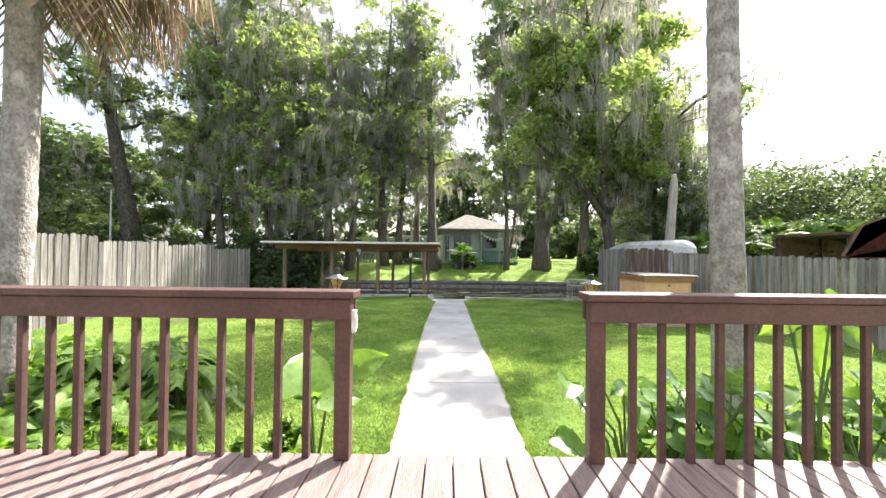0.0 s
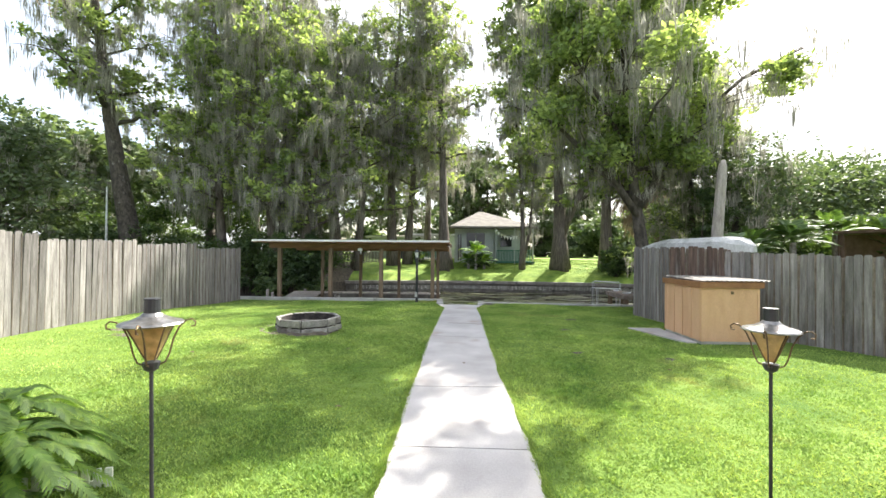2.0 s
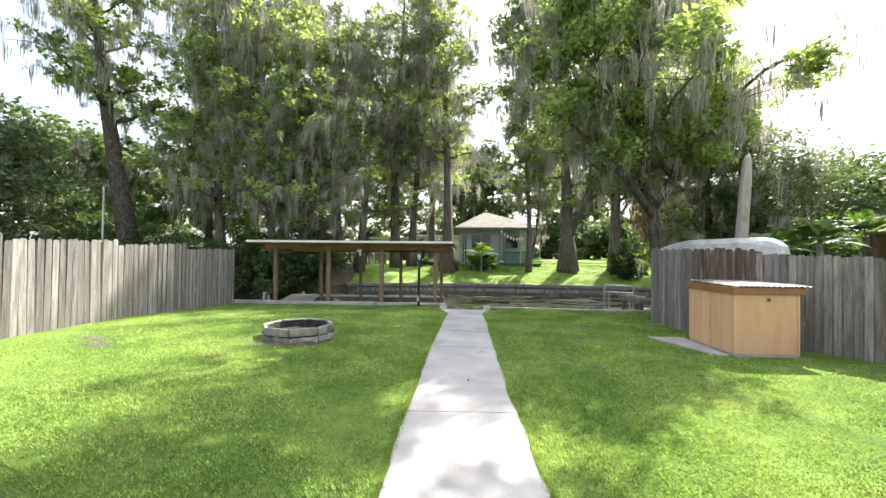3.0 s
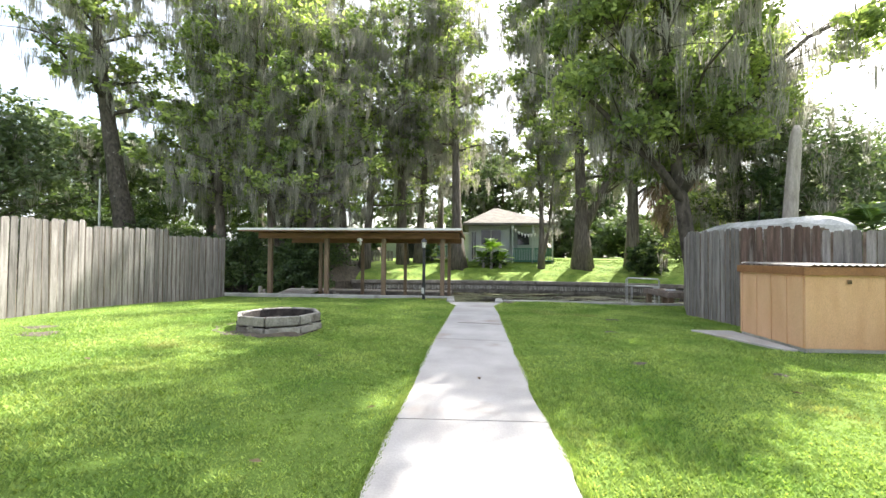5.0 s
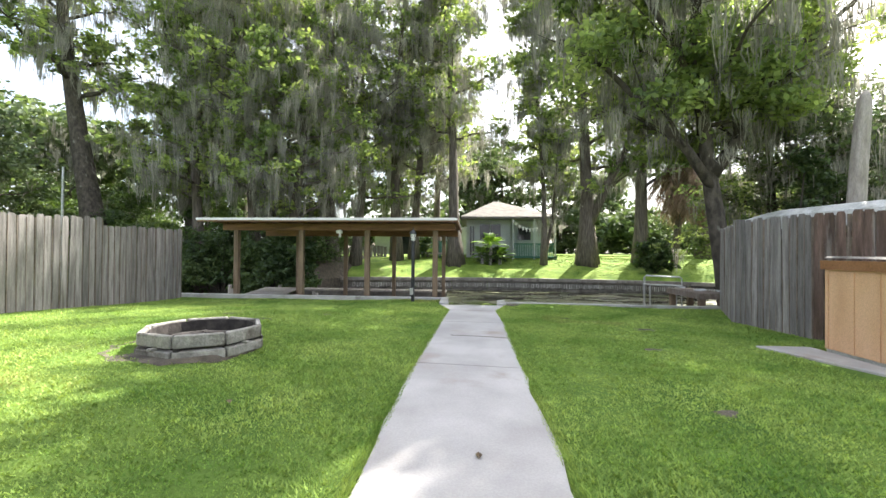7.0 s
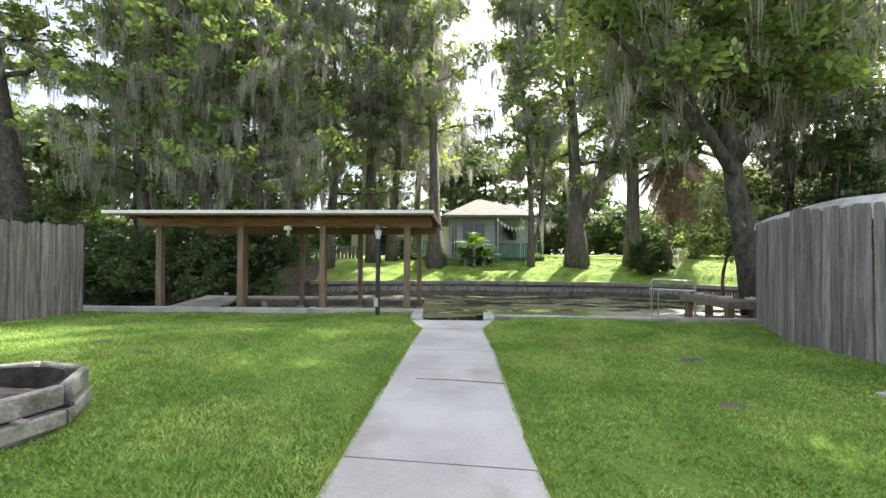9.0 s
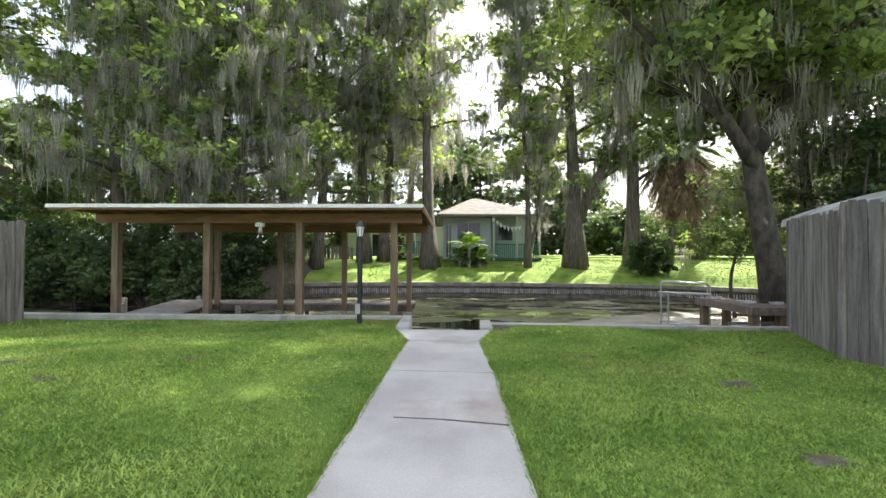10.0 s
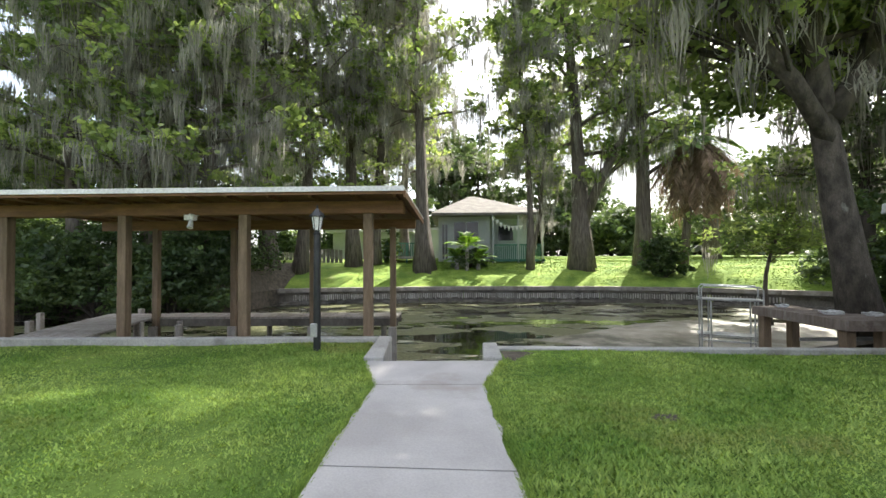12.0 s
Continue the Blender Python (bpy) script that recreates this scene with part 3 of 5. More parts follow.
def quad_block(pts, z0, z1, mat, name, parent, bevel=0.012):
    bm = bmesh.new()
    lo = [bm.verts.new((x, y, z0)) for x, y in pts]
    hi = [bm.verts.new((x, y, z1)) for x, y in pts]
    bm.faces.new(lo[::-1])
    bm.faces.new(hi)
    for i in range(len(pts)):
        k = (i + 1) % len(pts)
        bm.faces.new((lo[i], lo[k], hi[k], hi[i]))
    bmesh.ops.recalc_face_normals(bm, faces=bm.faces)
    if bevel:
        bmesh.ops.bevel(bm, geom=list(bm.edges), offset=bevel, segments=1, affect="EDGES")
    return part(name, bm, mat, parent)


quad_block([(-9.2, 16.93), (-0.86, 16.93), (-0.86, 17.08), (-9.2, 17.08)], -1.7, 0.07, M["cap"], "wall_segment", wall)
quad_block([(0.86, 16.44), (6.6, 16.25), (6.6, 16.38), (0.86, 16.59)], -1.7, 0.03, M["cap"], "wall_segment", wall)
quad_block([(-0.82, 15.8), (-0.58, 15.8), (-0.66, 17.078), (-0.855, 17.078)], -1.7, 0.072, M["cap"], "coping", wall)
quad_block([(0.60, 15.8), (0.83, 15.8), (0.852, 16.60), (0.66, 16.60)], -1.7, 0.072, M["cap"], "coping", wall)
quad_block([(-26, 16.93), (-9.22, 16.93), (-9.22, 17.08), (-26, 17.08)], -1.7, 0.05, M["cap"], "wall_segment", wall)
quad_block([(6.62, 16.43), (26, 16.43), (26, 16.58), (6.62, 16.58)], -1.7, 0.05, M["cap"], "wall_segment", wall)
part("slip_face", boxed(-0.84, 0.84, 15.74, 15.795, -1.7, -0.02), M["cap"], wall)
ramp = quad_block([(4.3, 21.6), (6.0, 19.2), (12.5, 18.9), (12.5, 25.4), (9.2, 26.3), (6.6, 25.3), (4.4, 23.7), (2.6, 22.7)], WATER - 0.3, WATER + 0.015, M["sand"], "sandbar", None, 0)
tagged(ramp, "pale sandy shoal just breaking the surface of the canal", "sandbar", kind="structure")

# ---- far bulkhead ----
bulk = thing("bulkhead", label="weathered timber bulkhead along the far bank", category="bulkhead", kind="structure")
for a, b in zip([-8.6 + 2.4 * i for i in range(15)], [-8.6 + 2.4 * (i + 1) for i in range(15)]):
    p, q = Vector((a + 0.01, bank(a) - 0.12, 0)), Vector((b - 0.01, bank(b) - 0.12, 0))
    for z, h, w in ((-0.42, 0.20, 0.34), (-0.60, 0.10, 0.12), (-1.09, 0.14, 0.12)):
        part("board", beam(bmesh.new(), p + Vector((0, 0, z)), q + Vector((0, 0, z)), w, h), M["bulk_cap"] if z > -0.5 else M["bulk"], bulk)
    part("backing", beam(bmesh.new(), p + Vector((0, 0.13, -1.1)), q + Vector((0, 0.13, -1.1)), 0.06, 1.3), M["bulk"], bulk)
slat_mesh = bpy.data.meshes.new("slat")
bm = boxed(-0.03, 0.03, -0.02, 0.02, -0.27, 0.0)
bm.to_mesh(slat_mesh)
bm.free()
slat_mesh.materials.append(M["slat"])
rs = random.Random(9)
for i in range(228):
    x = -8.4 + 0.105 * i
    ob = new("slat", slat_mesh)
    ob.parent = bulk
    ob.matrix_basis = pose(x, bank(x) - 0.19, -0.66 - rs.uniform(0, 0.02), 0, rs.uniform(-2, 2), math.degrees(math.atan(bank(x + 0.5) - bank(x - 0.5)))) @ Matrix.Diagonal((rs.uniform(0.8, 1.15), 1, rs.uniform(0.8, 1.15), 1))

# ---- deck ----
DECK = 0.65
deck = thing("deck", label="stained reddish brown timber deck with worn boards", category="deck", kind="structure")
for i in range(60):
    x = -4.32 + i * 0.146
    part("plank", boxed(x + 0.004, x + 0.142, -1.5, 2.27, DECK - 0.038, DECK, bevel=0.004), M["deck"], deck)
part("rim_joist", boxed(-4.32, 4.44, 2.22, 2.26, DECK - 0.24, DECK - 0.045), M["rail"], deck)
for x in (-4.2, -1.5, 1.5, 4.2):
    for y in (-1.3, 2.1):
        part("post", boxed(x - 0.045, x + 0.045, y - 0.045, y + 0.045, -0.1, DECK - 0.045), M["rail"], deck)
stairs = thing("stairs", label="three stained timber steps from the deck to the path", category="stairs", kind="structure")
for i in range(3):
    z = DECK - 0.163 * (i + 1)
    part("tread", boxed(-0.62, 0.62, 2.29 + 0.29 * i, 2.29 + 0.29 * i + 0.29, z - 0.04, z, bevel=0.004), M["deck"], stairs)
for x in (-0.6, 0.6):
    bm = bmesh.new()
    vs = [(2.28, DECK - 0.21), (3.2, DECK - 0.535), (3.2, -0.02), (3.0, -0.02), (2.28, DECK - 0.45)]
    a = [bm.verts.new((x - 0.02, y, z)) for y, z in vs]
    b = [bm.verts.new((x + 0.02, y, z)) for y, z in vs]
    bm.faces.new(a)
    bm.faces.new(b[::-1])
    for i in range(5):
        bm.faces.new((a[i], b[i], b[(i + 1) % 5], a[(i + 1) % 5]))
    part("stringer", bm, M["rail"], stairs)


def railing(sgn):
    t = thing("railing", sgn * 0.685, 2.225, DECK, 0, "reddish brown timber railing with square balusters and a flat cap", "railing", "deck railings")
    L = 3.6
    s = sgn
    def X(a, b):
        return (min(s * a, s * b), max(s * a, s * b))
    x0, x1 = X(-0.068, L)
    cap = boxed(x0, x1, -0.09, 0.09, 0.872, 0.91, bevel=0.0035)
    part("cap", cap, M["rail"], t)
    x0, x1 = X(-0.049, L)
    for y in (-0.075, 0.04):
        part("rail_board", boxed(x0, x1, y, y + 0.035, 0.76, 0.87, bevel=0.004), M["rail"], t)
    for a in (0.0, 3.0, L - 0.03):
        x0, x1 = X(a - 0.042, a + 0.042)
        part("post", boxed(x0, x1, -0.038, 0.038, 0, 0.87, bevel=0.004), M["rail"], t)
    a = 0.2
    me = None
    while a < L - 0.1:
        if abs(a - 3.0) > 0.09:
            if me is None:
                bm = boxed(-0.018, 0.018, -0.018, 0.018, 0.0, 0.77, bevel=0.002)
                for v in bm.verts:
                    if v.co.z > 0.5 and v.co.y > 0:
                        v.co.y -= 0.002
                me = bpy.data.meshes.new("baluster")
                bm.to_mesh(me)
                bm.free()
                me.materials.append(M["rail"])
            ob = new("baluster", me)
            ob.parent = t
            ob.location = (s * a, 0, 0)
        a += 0.157
    return t


railing(-1)
railing(1)
box_light = thing("step_light", -0.641, 2.215, 1.335, 0, "small white plastic step light fixed to the railing post", "light")
part("housing", boxed(0, 0.024, -0.022, 0.018, 0, 0.12, bevel=0.004), M["pvc"], box_light)
part("lens", boxed(0.0245, 0.029, -0.015, 0.012, 0.02, 0.09, bevel=0.002), M["pvc"], box_light)

# house wall behind the deck
home = thing("house_wall", label="cream lap siding of the house behind the deck", category="wall", kind="structure")
part("core", boxed(-7, 7, -1.75, -1.56, 0, 3.1), M["siding"], home)
for i in range(15):
    part("lap", boxed(-7, 7, -1.557, -1.535 + 0.0, 0.1 + 0.2 * i, 0.1 + 0.2 * i + 0.19), M["siding"], home)
part("eave", boxed(-7.3, 7.3, -2.6, -0.9, 3.1, 3.2), M["roof_white"], home)


# ---- fences ----
def board_mesh(name, w, h, mat, dog):
    bm = bmesh.new()
    t = 0.009
    c = 0.022 if dog else 0.0
    prof = [(-w / 2, 0), (w / 2, 0), (w / 2, h - c)] + ([(w / 2 - c, h), (-w / 2 + c, h)] if dog else []) + [(-w / 2, h - c)]
    a = [bm.verts.new((x, -t, z)) for x, z in prof]
    b = [bm.verts.new((x, t, z)) for x, z in prof]
    bm.faces.new(a)
    bm.faces.new(b[::-1])
    for i in range(len(prof)):
        k = (i + 1) % len(prof)
        bm.faces.new((b[i], b[k], a[k], a[i]))
    me = bpy.data.meshes.new(name)
    bm.to_mesh(me)
    bm.free()
    me.materials.append(mat)
    return me


def fence(name, sections, label, inward, pitch=0.15):
    """Sections: start, end, top at both ends, and material. Boards overlap alternately on three rails, with posts behind."""
    rng = random.Random(len(sections) + int(inward * 3))
    back = []
    t = thing(name, sections[0][0][0], sections[0][0][1], 0, 0, label, "fence")
    o = Vector((sections[0][0][0], sections[0][0][1], 0))
    meshes = {}
    for (x0, y0), (x1, y1), z0, z1, mat in sections:
        p, q = Vector((x0, y0, 0)), Vector((x1, y1, 0))
        d = (q - p).normalized()
        ang = math.degrees(math.atan2(d.y, d.x))
        n = Vector((-d.y, d.x, 0)) * inward
        ln = (q - p).length
        count = round(ln / pitch)
        for h in (0.35, 1.0, 1.65):
            a, b = p - o + Vector((0, 0, h)) - n * 0.045, q - o + Vector((0, 0, h)) - n * 0.045
            part("rail", beam(bmesh.new(), a, b, 0.04, 0.085), mat, t)
        for k in range(count + 1):
            if k % 16 == 0 or k == count:
                c = p + d * (ln * k / count) - n * 0.12 - o
                part("post", boxed(c.x - 0.045, c.x + 0.045, c.y - 0.045, c.y + 0.045, -0.2, (z0 + z1) / 2 - 0.08), mat, t)
        for k in range(count):
            f = (k + 0.5) / count
            c = p + d * ln * f
            g = near_height(c.x, c.y) - 0.03
            h = z0 + (z1 - z0) * f - g + rng.uniform(-0.025, 0.02)
            key = (mat.name, k % 3)
            if key not in meshes:
                meshes[key] = board_mesh("board", (0.151, 0.156, 0.148)[k % 3], 1.0, mat, True)
            ob = new("board", meshes[key])
            ob.parent = t
            ob.matrix_basis = Matrix.Translation(c - o + n * rng.uniform(0.0, 0.012) + Vector((0, 0, g))) @ pose(0, 0, 0, rng.uniform(-0.6, 0.6), rng.uniform(-0.8, 0.8), ang + rng.uniform(-2, 2)) @ Matrix.Diagonal(((pitch - rng.uniform(0.014, 0.034)) / 0.151, 1, h, 1))
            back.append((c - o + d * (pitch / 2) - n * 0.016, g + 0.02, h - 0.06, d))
    # Added darker strips close the gaps, standing in for shade between boards.
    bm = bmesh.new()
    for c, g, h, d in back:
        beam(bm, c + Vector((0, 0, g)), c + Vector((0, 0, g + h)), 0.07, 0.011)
    part("backing", bm, M["plat"], t, "narrow dark strips added behind the gaps to give their shade")["kind"] = "stuff"
    return t


F, FD = M["fence"], M["fence_dark"]
fence("fence", [((-8.25, 2.6), (-8.3, 6.9), 2.28, 2.24, F), ((-8.3, 6.9), (-8.38, 9.5), 2.12, 2.13, F), ((-8.38, 9.5), (-8.5, 12.1), 1.99, 2.07, F), ((-8.5, 12.1), (-8.42, 14.4), 1.95, 2.05, F), ((-8.42, 14.4), (-8.3, 16.75), 1.88, 1.92, F)],
      "tall weathered grey board fence with stepped tops", -1)
fence("fence", [((6.2, 16.4), (5.34, 14.5), 1.95, 1.93, F), ((5.3, 14.5), (5.5, 12.75), 2.02, 2.0, F), ((5.5, 12.75), (6.3, 11.75), 2.02, 1.99, FD), ((6.3, 11.75), (7.5, 9.9), 1.9, 1.82, F), ((7.5, 9.9), (8.6, 7.9), 1.82, 1.76, F), ((8.6, 7.9), (9.6, 2.5), 1.76, 1.7, F)],
      "weathered grey board fence with a darker stained panel", -1, 0.14)


# ---- storage box beside the fence ----
def shed():
    t = thing("shed", 4.92, 10.35, 0, 0, "low peach painted storage shed with a brown trimmed flat roof", "shed")
    w, d = 1.16, 1.46
    part("foundation", boxed(0.01, w - 0.01, 0.01, d - 0.01, -0.1, 0.03), M["cap"], t)
    part("wall", boxed(0, w, 0, d, 0.03, 1.15), M["stucco"], t)
    for y in (0.02, 0.34, 0.68, 1.02, d - 0.06):
        part("batten", boxed(-0.014, -0.001, y, y + 0.045, 0.03, 1.10), M["stucco"], t)
    for x in (0.0, w - 0.045):
        part("corner_board", boxed(x, x + 0.045, -0.014, -0.001, 0.03, 1.12), M["stucco"], t)
    part("fascia", boxed(-0.03, w + 0.06, -0.045, -0.02, 1.125, 1.25, bevel=0.003), M["trim"], t)
    part("fascia", boxed(-0.045, -0.032, -0.045, d + 0.03, 1.125, 1.25, bevel=0.003), M["trim"], t)
    part("fascia", boxed(w + 0.062, w + 0.08, -0.045, d + 0.03, 1.14, 1.26, bevel=0.003), M["trim"], t)
    bm = bmesh.new()
    rows = []
    for i in range(29):
        x = 0.04 + (w + 0.19) * i / 28
        z = 1.275 + 0.011 * (1 if i % 2 else -1)
        rows.append([bm.verts.new((x, -0.07, z)), bm.verts.new((x, d + 0.06, z + 0.02)), bm.verts.new((x, d + 0.06, z + 0.023)), bm.verts.new((x, -0.07, z + 0.003))])
    for a, b in zip(rows, rows[1:]):
        for k in range(4):
            bm.faces.new((a[k], a[(k + 1) % 4], b[(k + 1) % 4], b[k]))
    part("roof_sheet", bm, M["tin"], t, "corrugated metal sheet")
    part("hasp", boxed(0.58, 0.64, -0.03, -0.016, 1.0, 1.06, bevel=0.004), M["bronze"], t)
    return t


shed()
pad = quad_block([(4.12, 12.0), (4.7, 10.42), (4.88, 10.42), (4.88, 12.0)], -0.15, 0.0, M["concrete"], "pad", None)
tagged(pad, "thin pale concrete slab beside the storage shed", "slab")


# ---- fire pit ----
def fire_pit():
    t = thing("fire_pit", -3.33, 10.6, 0.12, 8, "octagonal fire pit ring of old grey concrete blocks full of ash", "fire pit")
    n = 8
    bm = bmesh.new()
    for i in range(n):
        a0, a1 = 2 * math.pi * (i + 0.02) / n, 2 * math.pi * (i + 0.98) / n
        for (r0, r1, z0, z1, name) in ((0.60, 0.71, -0.02, 0.09, "base_block"), (0.625, 0.69, 0.118, 0.265, "block")):
            b = bmesh.new()
            ring = [(math.cos(a) * r, math.sin(a) * r) for a, r in ((a0, r0), (a0, r1), (a1, r1), (a1, r0))]
            lo = [b.verts.new((x, y, z0)) for x, y in ring]
            hi = [b.verts.new((x, y, z1)) for x, y in ring]
            b.faces.new(lo[::-1])
            b.faces.new(hi)
            for k in range(4):
                b.faces.new((lo[k], lo[(k + 1) % 4], hi[(k + 1) % 4], hi[k]))
            bmesh.ops.recalc_face_normals(b, faces=b.faces)
            bmesh.ops.bevel(b, geom=list(b.edges), offset=0.012, segments=1, affect="EDGES")
            part(name, b, M["block"], t)
        am = (a0 + a1) / 2
        for a in ((am,) if i % 2 else (a0 + 0.05,)):
            x, y = math.cos(a) * 0.65, math.sin(a) * 0.65
            b = boxed(-0.045, 0.045, -0.025, 0.025, 0.09, 0.118, bevel=0.004)
            ob = part("spacer", b, M["block"] if a == am else M["ash"], t)
            ob.matrix_basis = pose(x, y, 0, 0, 0, math.degrees(a))
    bm = bmesh.new()
    rg = random.Random(3)
    rows = []
    for r, z in ((0.0, 0.16), (0.2, 0.15), (0.4, 0.12), (0.55, 0.08)):
        rows.append([bm.verts.new((r * math.cos(k * math.pi / 10), r * math.sin(k * math.pi / 10), z + rg.uniform(-0.02, 0.03))) for k in range(20)])
    for a, b in zip(rows, rows[1:]):
        for k in range(20):
            bm.faces.new((a[k], a[(k + 1) % 20], b[(k + 1) % 20], b[k]))
    part("ash", bm, M["ash"], t, "grey black ash and charcoal")
    part("liner", lathe(bmesh.new(), [(0.560, -0.02), (0.566, -0.02), (0.566, 0.245), (0.560, 0.245), (0.557, 0.0)], 20), M["ash"], t, "blackened steel liner")
    return t


fire_pit()


# ---- garden lanterns on stakes ----
def garden_lantern(x, y, top, lean, turn):
    t = thing("garden_torch", x, y, 0, turn, "flared yellow glass garden lantern on a thin black metal stake", "lantern", "lanterns beside the path")
    base = top - 0.222
    part("stake", tube(bmesh.new(), [(lean, 0, -0.15), (lean * 0.3, 0, base * 0.6), (0, 0, base)], [0.0055, 0.0055, 0.0055], 8), M["black"], t)
    part("cup", lathe(bmesh.new(), [(0.007, -0.012), (0.018, -0.004), (0.023, 0.008), (0.024, 0.017), (0.02, 0.018)], 12, base), M["black"], t)
    bm = bmesh.new()
    lathe(bm, [(0.012, 0.024), (0.027, 0.05), (0.046, 0.09), (0.068, 0.132), (0.065, 0.132), (0.043, 0.09), (0.024, 0.05), (0.009, 0.026)], 4, base, turn=math.pi / 4)
    part("glass", bm, M["amber"], t, "amber glass pane")
    part("cap", lathe(bmesh.new(), [(0.080, 0.128), (0.085, 0.131), (0.080, 0.136), (0.052, 0.144), (0.032, 0.154), (0.024, 0.163), (0.0, 0.164)], 20, base), M["zinc"], t, "tarnished metal cap")
    part("chimney", tube(bmesh.new(), [(0, 0, base + 0.155), (0, 0, base + 0.200), (0, 0, base + 0.203), (0, 0, base + 0.206)], [0.0215, 0.0205, 0.0225, 0.0215], 14), M["black"], t)
    for k in range(4):
        a = k * math.pi / 2 + math.pi / 4
        part("corner_strip", tube(bmesh.new(), [(r * math.cos(a), r * math.sin(a), base + z) for r, z in ((0.014, 0.022), (0.029, 0.05), (0.048, 0.09), (0.069, 0.13))], [0.0022] * 4, 4), M["bronze"], t)
    for k in range(4):
        a = k * math.pi / 2
        c, s = math.cos(a), math.sin(a)
        prof = [(0.02, 0.008), (0.036, 0.016), (0.046, 0.04), (0.056, 0.085), (0.070, 0.117), (0.088, 0.137), (0.104, 0.141), (0.114, 0.132), (0.112, 0.120), (0.102, 0.118)]
        part("scroll", tube(bmesh.new(), [(r * c, r * s, base + z) for r, z in prof], [0.0026] * len(prof), 6), M["bronze"], t)
    return t


garden_lantern(-0.94, 3.0, 1.667, 0.03, 20)
garden_lantern(1.03, 3.26, 1.63, 0.0, 45)


# ---- boathouse ----
def boathouse():
    t = thing("boathouse", -4.1, 17.3, 0, 0, "open timber boat shelter with flat roof on square posts", "boathouse")
    o = Vector((4.1, -17.3, 0))
    front = [(-7.16, 17.62), (-5.08, 17.5), (-3.07, 17.42), (-1.07, 17.36)]
    back = [(-6.15, 19.7), (-4.42, 19.65), (-2.7, 19.6), (-0.98, 19.55)]
    for x, y in front:
        part("post", boxed(x - 0.07, x + 0.07, y - 0.07, y + 0.07, -1.7, 1.97, bevel=0.006), M["wood"], t).matrix_basis = Matrix.Translation(o)
    for x, y in back:
        part("post", boxed(x - 0.06, x + 0.06, y - 0.06, y + 0.06, -1.7, 1.9, bevel=0.006), M["wood"], t).matrix_basis = Matrix.Translation(o)
        part("pile_sleeve", boxed(x - 0.085, x + 0.085, y - 0.13, y - 0.065, -1.3, -0.2), M["dock"], t, "pale concrete sleeve").matrix_basis = Matrix.Translation(o)
    part("beam", beam(bmesh.new(), o + Vector((-7.55, 17.54, 2.04)), o + Vector((-0.5, 17.24, 2.04)), 0.05, 0.19), M["beam"], t)
    part("beam", beam(bmesh.new(), o + Vector((-7.45, 17.72, 2.04)), o + Vector((-0.5, 17.46, 2.04)), 0.05, 0.19), M["beam"], t)
    part("beam", beam(bmesh.new(), o + Vector((-7.35, 19.72, 1.96)), o + Vector((-0.5, 19.55, 1.96)), 0.08, 0.2), M["beam"], t)
    for i in range(12):
        x = -7.4 + i * 0.62
        part("joist", beam(bmesh.new(), o + Vector((x, 16.83, 2.165)), o + Vector((x, 20.35, 2.09)), 0.045, 0.065), M["beam"], t)
    quad = [(-7.84, 16.72), (-0.42, 16.6), (-0.38, 20.4), (-7.6, 20.5)]
    def slope(y):
        return 2.2 - 0.02 * (y - 16.6)
    def sheet(z0, z1, grow, mat, name, label=""):
        bm = bmesh.new()
        c = Vector((-4.1, 18.5, 0))
        lo, hi = [], []
        for x, y in quad:
            p = c + (Vector((x, y, 0)) - c) * grow
            lo.append(bm.verts.new(o + Vector((p.x, p.y, slope(p.y) + z0))))
            hi.append(bm.verts.new(o + Vector((p.x, p.y, slope(p.y) + z1))))
        bm.faces.new(lo[::-1])
        bm.faces.new(hi)
        for k in range(4):
            bm.faces.new((lo[k], lo[(k + 1) % 4], hi[(k + 1) % 4], hi[k]))
        part(name, bm, mat, t, label)
    sheet(-0.0, 0.018, 0.993, M["beam"], "roof_deck")
    sheet(0.02, 0.045, 1.0, M["roof_white"], "roof_sheet", "pale roof covering with a white metal edge")
    a, b = Vector((-7.84, 16.72, 0)), Vector((-0.42, 16.6, 0))
    part("drip_edge", beam(bmesh.new(), o + a + Vector((0, -0.012, 2.215)), o + b + Vector((0, -0.012, 2.215)), 0.014, 0.07), M["roof_white"], t, "white metal drip edge")
    part("fascia", beam(bmesh.new(), o + a + Vector((0.02, 0.03, 2.165)), o + b + Vector((-0.02, 0.03, 2.165)), 0.03, 0.045), M["beam"], t)
    part("fascia", beam(bmesh.new(), o + Vector((-0.42, 16.65, 2.15)), o + Vector((-0.40, 20.4, 2.08)), 0.03, 0.1), M["beam"], t)
    return t


boathouse()
bw = thing("dock", -4.1, 18.5, 0, 0, "weathered grey plank dock under the boat shelter", "dock")
for i in range(21):
    f = i / 21
    y = 17.28 + 0.145 * i
    xl, xr = -6.95 - 0.035 * i, -5.72 - 0.030 * i
    part("plank", boxed(xl + 4.1, xr + 4.1, y - 18.5, y + 0.138 - 18.5, -0.06, -0.02, bevel=0.003), M["dock"], bw)
for i in range(36):
    x = -6.28 + 0.1495 * i
    part("plank", boxed(x + 4.1, x + 0.143 + 4.1, 19.72 - 18.5, 20.4 - 18.5, -0.06, -0.02, bevel=0.003), M["dock"], bw)
part("joist", boxed(-6.1 + 4.1, -0.9 + 4.1, 19.73 - 18.5, 19.77 - 18.5, -0.22, -0.065), M["bulk"], bw)
part("joist", boxed(-6.1 + 4.1, -0.9 + 4.1, 20.33 - 18.5, 20.37 - 18.5, -0.22, -0.065), M["bulk"], bw)
